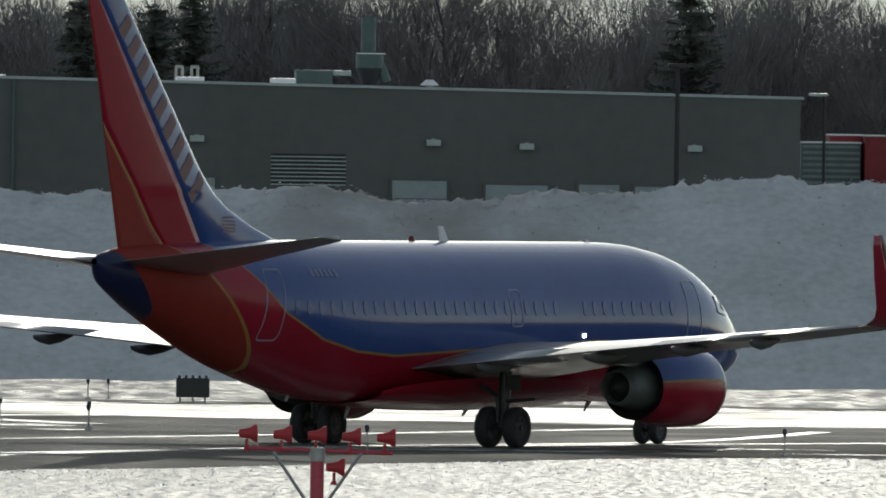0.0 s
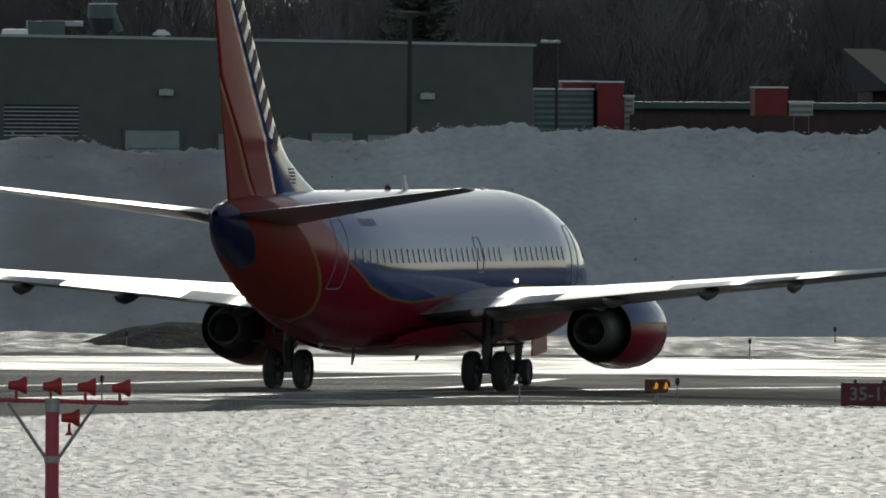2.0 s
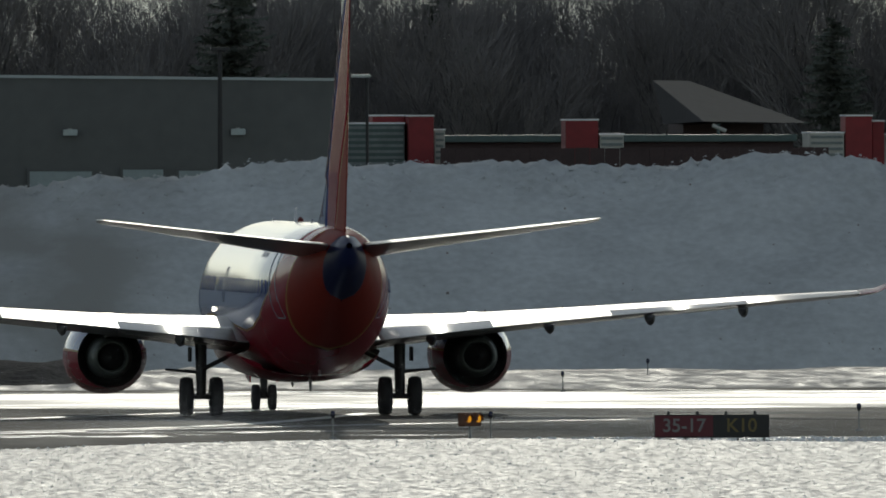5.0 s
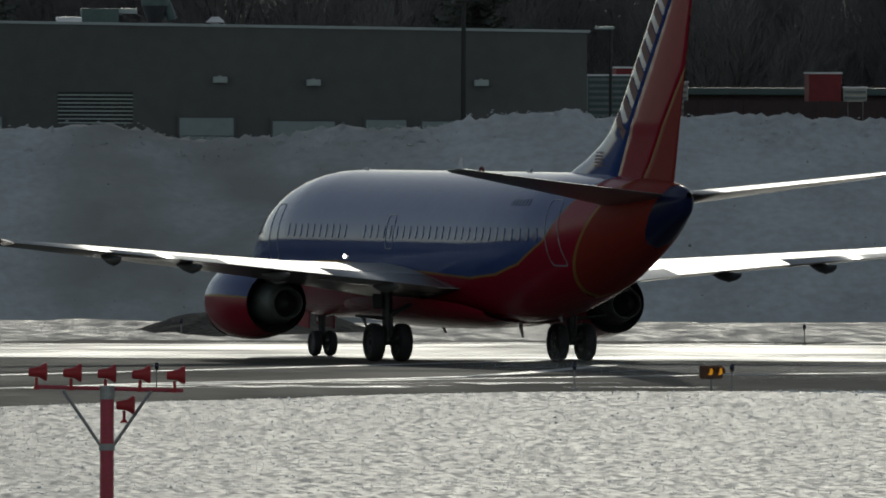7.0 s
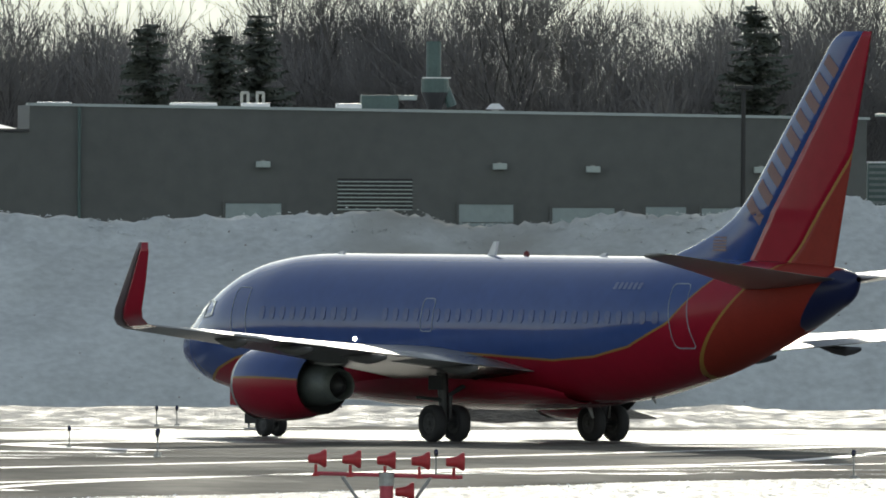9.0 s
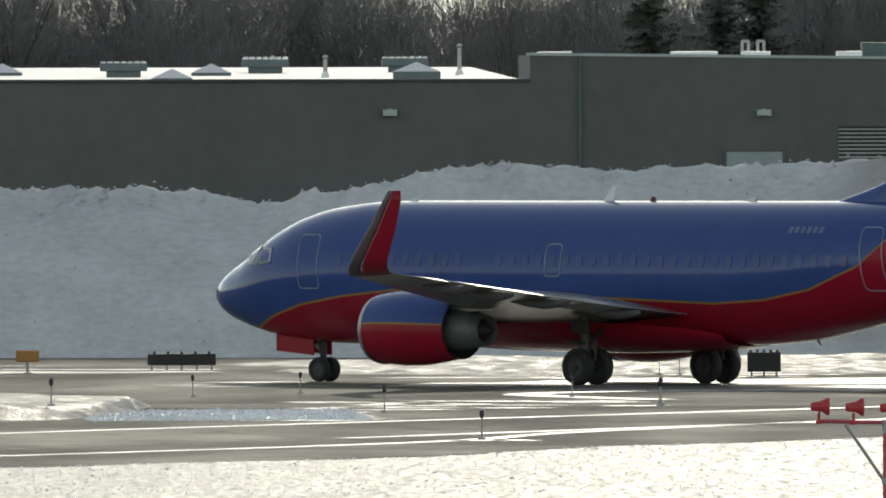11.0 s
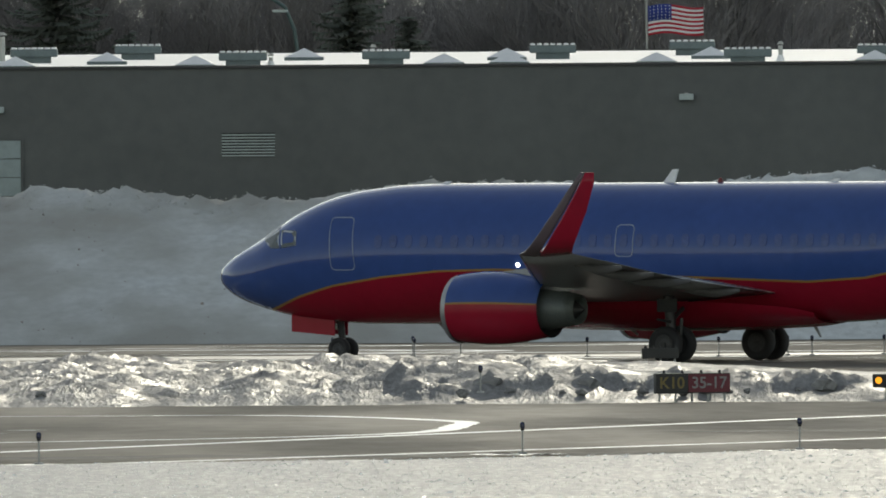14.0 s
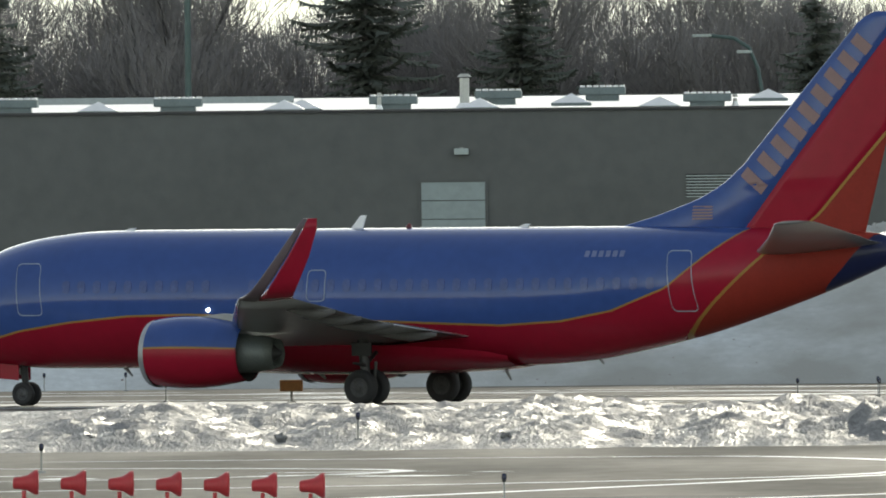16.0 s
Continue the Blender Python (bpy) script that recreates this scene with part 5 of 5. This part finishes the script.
def outline_ring(jet, name, pts, side, width=0.045, material=None, out=0.012):
    """A thin closed frame on the skin through (station, height) corners."""
    fine = []
    for a, b in zip(pts, list(pts[1:]) + [pts[0]]):
        k = max(1, int(math.hypot(b[0] - a[0], b[1] - a[1]) / 0.14))
        fine += [(a[0] + (b[0] - a[0]) * i / k, a[1] + (b[1] - a[1]) * i / k) for i in range(k)]
    pts = fine
    n = len(pts)
    cs = sum(p[0] for p in pts) / n
    cz = sum(p[1] for p in pts) / n
    v, f = [], []
    for s, z in pts:
        d = math.hypot(s - cs, z - cz)
        for k, o in ((1.0, 0.0), (1.0, out), (1 - width / d, out), (1 - width / d, 0.0)):
            ss, zz = cs + (s - cs) * k, cz + (z - cz) * k
            v.append(hull(ss, angle_at(ss, zz), side, o))
    for i in range(n):
        j = (i + 1) % n
        for k in range(3):
            q = (i * 4 + k, j * 4 + k, j * 4 + k + 1, i * 4 + k + 1)
            f.append(q if side > 0 else q[::-1])
    return piece(name, v, f, material or FRAME, jet, "", smooth=False)


def panel(jet, name, pts, side, material, out=0.008, parent=None, label=""):
    v = [hull(s, angle_at(s, z), side, out) for s, z in pts]
    f = [tuple(range(len(pts)))]
    return piece(name, v, f if side > 0 else [f[0][::-1]], material, parent or jet, label, smooth=False)


def rounded(s0, s1, z0, z1, r=0.1, lean=0.0, n=3):
    out = []
    for cx, cz, a0 in ((s1 - r, z1 - r, 0), (s0 + r, z1 - r, 90), (s0 + r, z0 + r, 180), (s1 - r, z0 + r, 270)):
        for i in range(n + 1):
            a = math.radians(a0 + 90 * i / n)
            z = cz + r * math.sin(a)
            out.append((cx + r * math.cos(a) - lean * (z - z0), z))
    return out


LANDING = glow("landing_lamp", (1.0, 0.95, 0.85), 12.0)
BEACON = mat("red_beacon", (0.12, 0.012, 0.012), 0.3, vary=0.05)


def details(jet):
    for side in (1, -1):
        s = 6.35
        k = 0
        while s < 25.2:
            if not (11.3 < s < 12.0):
                z = 3.44
                p = rounded(s - 0.125, s + 0.125, z - 0.18, z + 0.18, 0.1)
                fr = outline_ring(jet, "cabin_window", p, side, 0.03, SURROUND)
                panel(jet, "pane", p, side, PANE, 0.014, fr)
            s += 0.508
        for nm, p in (("front_door", rounded(4.75, 5.58, 2.62, 4.14, 0.14, 0.12)), ("overwing_exit", rounded(14.2, 14.8, 2.98, 3.9, 0.14)), ("rear_door", rounded(25.75, 26.5, 2.62, 4.38, 0.14, 0.1))):
            outline_ring(jet, nm, p, side, 0.026)
        # flight deck windows
        for a in (((2.04, 3.46), (2.41, 3.26), (2.81, 3.26), (2.58, 3.72), (2.42, 3.82)), ((2.88, 3.26), (3.46, 3.34), (3.34, 3.74), (2.68, 3.76)), ((1.88, 3.56), (2.01, 3.50), (2.38, 3.85), (2.34, 3.90))):
            fr = outline_ring(jet, "flight_deck_window", list(a)[::-1], side, 0.05, DECKFRAME)
            panel(jet, "pane", list(a)[::-1], side, GLASS, 0.03, fr)
        # registration as bars
        for i in range(6):
            panel(jet, "registration_mark", rounded(23.0 + 0.22 * i, 23.15 + 0.22 * i, 4.2, 4.38, 0.02), side, REGMARK, 0.012)
        # landing lamp at the wing root
        v, f = lathe([(0.03, 0.0), (0.03, 0.045), (-0.05, 0.06)], 12, "y")
        piece("landing_lamp", [(NOSE - 11.0 + x, side * (1.87 + y), 2.76 + z) for x, y, z in v], f, LANDING, jet, "lit white lamp at the wing root")
    # fin lettering as nine plain bars, and a small striped flag
    for side in (1, -1):
        for i in range(9):
            z0 = 6.35 + 0.485 * i
            edge = lerp(z0, ((4.7, 27.2), (5.1, 27.6), (9.85, 31.5), (11.16, 32.6)))
            sm = fin_le(z0) * 0.45 + edge * 0.55
            wide = 0.24 * (edge - fin_le(z0))
            v, f = [], []
            for p in range(4):
                for q in range(9):
                    along, across = -0.17 + 0.34 * p / 3, -1 + 2 * q / 8
                    s, z = sm + 0.63 * along + 0.77 * across * wide, z0 + 0.77 * along - 0.63 * across * wide
                    v.append((NOSE - s, side * (fin_half(s, z) + 0.014), z))
            for p in range(3):
                for q in range(8):
                    f.append((p * 9 + q, p * 9 + q + 1, p * 9 + q + 10, p * 9 + q + 9))
            piece("fin_mark", v, f, TAN, jet, "tan plain mark on the fin", smooth=False)
        for i in range(5):
            v = [(NOSE - a, side * (fin_half(a, 5.3 + 0.085 * i) + 0.012), 5.25 + 0.085 * i + b) for a, b in ((25.8, 0), (26.45, 0), (26.5, 0.05), (25.85, 0.05))]
            piece("flag_stripe", v, [(0, 1, 2, 3)], TAN, jet, "", smooth=False)
    # crown and belly aerials
    for s, z0, hh, m in ((14.7, 5.03, 0.42, WHITE), (20.0, 5.03, 0.14, WHITE), (7.2, 5.02, 0.12, WHITE)):
        bm = bmesh.new()
        for y in (-0.03, 0.03):
            for a, b in ((0, 0), (0.38, 0), (0.52, hh), (0.34, hh)):
                bm.verts.new((NOSE - s - a, y, z0 + b))
        bm.verts.ensure_lookup_table()
        q = bm.verts
        for idx in ((0, 1, 2, 3), (7, 6, 5, 4), (0, 4, 5, 1), (1, 5, 6, 2), (2, 6, 7, 3), (3, 7, 4, 0)):
            bm.faces.new([q[i] for i in idx])
        part("blade_aerial", bm, m, jet, "white blade aerial")
    for s, z0, hh in ((19.6, 1.1, 0.42), (13.6, 0.95, 0.2), (7.3, 1.1, 0.26), (22.6, 1.4, 0.28)):
        part("belly_aerial", rod((NOSE - s, 0, z0), (NOSE - s - 0.25, 0, z0 - hh), 0.07, 0.03, 6), GREY, jet)
    v, f = lathe([(0.0, 0.09), (0.08, 0.085), (0.14, 0.04), (0.15, 0.0)], 12, "z")
    piece("beacon", [(NOSE - 16.6 + x, y, 5.06 + z) for x, y, z in v], f, BEACON, jet, "red anti-collision beacon")


def wheel(name, r, w, jet, at, label):
    hub = thing_part(name, jet, at)
    prof = [(-w / 2 * 0.7, r * 0.55), (-w / 2, r * 0.72), (-w / 2 * 0.92, r * 0.92), (-w * 0.22, r), (w * 0.22, r), (w / 2 * 0.92, r * 0.92), (w / 2, r * 0.72), (w / 2 * 0.7, r * 0.55)]
    v, f = lathe(prof, 28, "y")
    piece("tyre", v, f, RUBBER, hub, "black rubber tyre")
    v, f = lathe([(-w * 0.33, 0.0), (-w * 0.345, r * 0.2), (-w * 0.25, r * 0.3), (-w * 0.3, r * 0.5), (-w * 0.345, r * 0.57), (w * 0.345, r * 0.57), (w * 0.3, r * 0.5), (w * 0.25, r * 0.3), (w * 0.345, r * 0.2), (w * 0.33, 0.0)], 20, "y")
    piece("rim", v, f, HUB, hub, "grey metal rim")
    for i in range(6):
        a = 2 * math.pi * i / 6
        part("bolt", rod((r * 0.4 * math.cos(a), -w * 0.34, r * 0.4 * math.sin(a)), (r * 0.4 * math.cos(a), w * 0.34, r * 0.4 * math.sin(a)), 0.035, n=6), DARKMETAL, hub)
    return hub


def thing_part(name, jet, at):
    ob = new(name)
    ob.parent = jet
    ob.location = at
    return ob


def gear(jet):
    wheels = []
    for sy in (1, -1):
        y = 2.615 * sy
        part("main_strut", rod((0.0, y, 0.5), (0.15, y, 2.1), 0.13, 0.16, 12), DARKMETAL, jet, "main gear leg")
        part("side_brace", rod((0.0, y - 0.1 * sy, 1.25), (0.05, y - 1.2 * sy, 1.8), 0.06), DARKMETAL, jet)
        part("torque_link", rod((-0.25, y, 0.65), (-0.3, y, 1.25), 0.05), DARKMETAL, jet)
        part("axle", rod((0, y - 0.55, 0.51), (0, y + 0.55, 0.51), 0.08), DARKMETAL, jet)
        part("gear_door", box(-0.32, 0.32, y + 0.3 * sy - 0.03, y + 0.3 * sy + 0.03, 1.42, 1.8, 0.02), BLACK, jet)
        # brake fairing blade that stands out beside the leg
        part("door_link", rod((0.0, y + 0.12 * sy, 1.15), (-0.05, y + 0.95 * sy, 1.22), 0.05, 0.03), DARKMETAL, jet)
        for d in (-0.39, 0.39):
            wheels.append((wheel("main_wheel", 0.51, 0.345, jet, (0, y + d, 0.51), ""), 0.51, (0, y + d, 0.51)))
    X = 12.45
    part("nose_strut", rod((X, 0, 0.35), (X + 0.12, 0, 1.4), 0.09, 0.12, 12), DARKMETAL, jet, "nose gear leg")
    part("drag_brace", rod((X + 0.05, 0, 0.95), (X + 1.0, 0, 1.3), 0.05), DARKMETAL, jet)
    part("taxi_lamp", rod((X + 0.16, 0, 1.0), (X + 0.28, 0, 1.0), 0.09), WHITE, jet)
    part("axle", rod((X, -0.3, 0.345), (X, 0.3, 0.345), 0.05), DARKMETAL, jet)
    for sy in (1, -1):
        bm = box(X + 0.06, X + 1.5, 0.36 * sy - 0.02, 0.36 * sy + 0.02, 0.76, 1.40, 0.015)
        for q in bm.verts:
            if q.co.z < 1.0:
                q.co.z += 0.10 if q.co.x > X + 1.0 else -0.02
        part("nose_gear_door", bm, RED, jet, "red nose gear door")
        wheels.append((wheel("nose_wheel", 0.345, 0.22, jet, (X, 0.22 * sy, 0.345), ""), 0.345, (X, 0.22 * sy, 0.345)))
    return wheels


JET, WHEELS = airliner()



def blown_snow():
    """Fine snow blown off the ground behind the engines: loose flecks in one drifting mesh."""
    m = mat("snow_fleck", (0.85, 0.87, 0.9), 0.8, vary=0.05)
    b = m.node_tree.nodes["Principled BSDF"]
    tr, mx = m.node_tree.nodes.new("ShaderNodeBsdfTranslucent"), m.node_tree.nodes.new("ShaderNodeMixShader")
    tr.inputs["Color"].default_value = (0.85, 0.87, 0.9, 1)
    out = m.node_tree.nodes["Material Output"]
    m.node_tree.links.new(b.outputs[0], mx.inputs[1])
    m.node_tree.links.new(tr.outputs[0], mx.inputs[2])
    m.node_tree.links.new(mx.outputs[0], out.inputs["Surface"])
    r = random.Random(77)
    v, f = [], []
    for i in range(110000):
        u = r.random() ** 0.8
        x = -13 - 36 * u
        y = r.choice((-1, 1)) * 4.8 + r.gauss(0, 0.8 + 2.6 * u)
        puff = 0.55 + 0.9 * nz(x, y, 0.28, 3)
        if puff < 0.2 or r.random() > puff * 1.3:
            continue
        z = 0.05 + r.expovariate(1.0) * (0.2 + 0.55 * u) * puff
        if z > 2.2:
            continue
        o = len(v)
        for k in range(3):
            v.append((x + r.uniform(-0.0075, 0.0075), y + r.uniform(-0.0075, 0.0075), z + r.uniform(-0.0075, 0.0075)))
        f.append((o, o + 1, o + 2))
    ob = piece("blown_snow", v, f, m, smooth=False)
    return tagged(ob, "thin drifting snow blown up behind the airliner", "blown snow", kind="stuff")


BLOWN = blown_snow()

# seconds, place on the ground of the main gear, heading to the left of straight away (degrees)
TAXI = (
    (0, 30.72, 617.65, -31.90),
    (0.5, 32.63, 620.94, -28.79),
    (1, 34.44, 624.42, -25.60),
    (1.5, 36.09, 628.08, -22.38),
    (2, 37.58, 631.88, -19.08),
    (2.5, 38.87, 635.78, -16.08),
    (3, 39.97, 639.70, -12.73),
    (3.5, 40.86, 643.51, -9.26),
    (4, 41.52, 647.07, -6.10),
    (6.5, 41.38, 663.05, 12.69),
    (7, 40.63, 666.16, 16.61),
    (7.5, 39.60, 669.31, 20.33),
    (8, 38.32, 672.55, 24.00),
    (10.3, 29.16, 687.13, 40.65),
    (10.5, 28.10, 688.32, 42.10),
    (11, 25.22, 691.33, 45.41),
    (11.5, 22.04, 694.30, 48.49),
    (12, 18.58, 697.22, 51.39),
    (12.5, 14.81, 700.08, 54.27),
    (13, 10.72, 702.91, 56.42),
    (13.5, 6.31, 705.73, 58.45),
    (14, 1.59, 708.56, 59.69),
    (14.5, -3.46, 711.40, 61.49),
    (15, -8.85, 714.28, 62.40),
    (15.5, -14.65, 717.23, 63.61),
    (16, -20.78, 720.17, 64.69),
)


def motions():
    walk(JET, [(t, pose(x, y, 0.0, 0, 0, a + 90)) for t, x, y, a in TAXI])
    walk(BLOWN, [(t, pose(x, y, 0.0, 0, 0, a + 90)) for t, x, y, a in TAXI])
    ts = [r[0] for r in TAXI]
    run = [0.0]
    for a, b in zip(TAXI, TAXI[1:]):
        chord = math.hypot(b[1] - a[1], b[2] - a[2])
        turn = abs(radians(b[3] - a[3]))
        run.append(run[-1] + chord * (1 + turn * turn / 24))
    for ob, r, at in WHEELS:
        n = 160 if r > 0.5 else 260
        rows = []
        for i in range(n + 1):
            t = 16.0 * i / n
            rows.append((round(t * 30) / 30, pose(*at, 0, math.degrees(float(np.interp(t, ts, run)) / r) % 360.0, 0)))
        walk(ob, rows)
    # the flag swings a little in the wind
    sway = ((0, 8), (2, -6), (4, 10), (6, -4), (8, 7), (10.3, -8), (11.5, 6), (12.5, -5), (13, 9), (13.5, -3), (14.5, 8), (16, -6))
    walk(FLAG, [(t, pose(-0.44, 880, 0, 0, 0, a)) for t, a in sway])


motions()
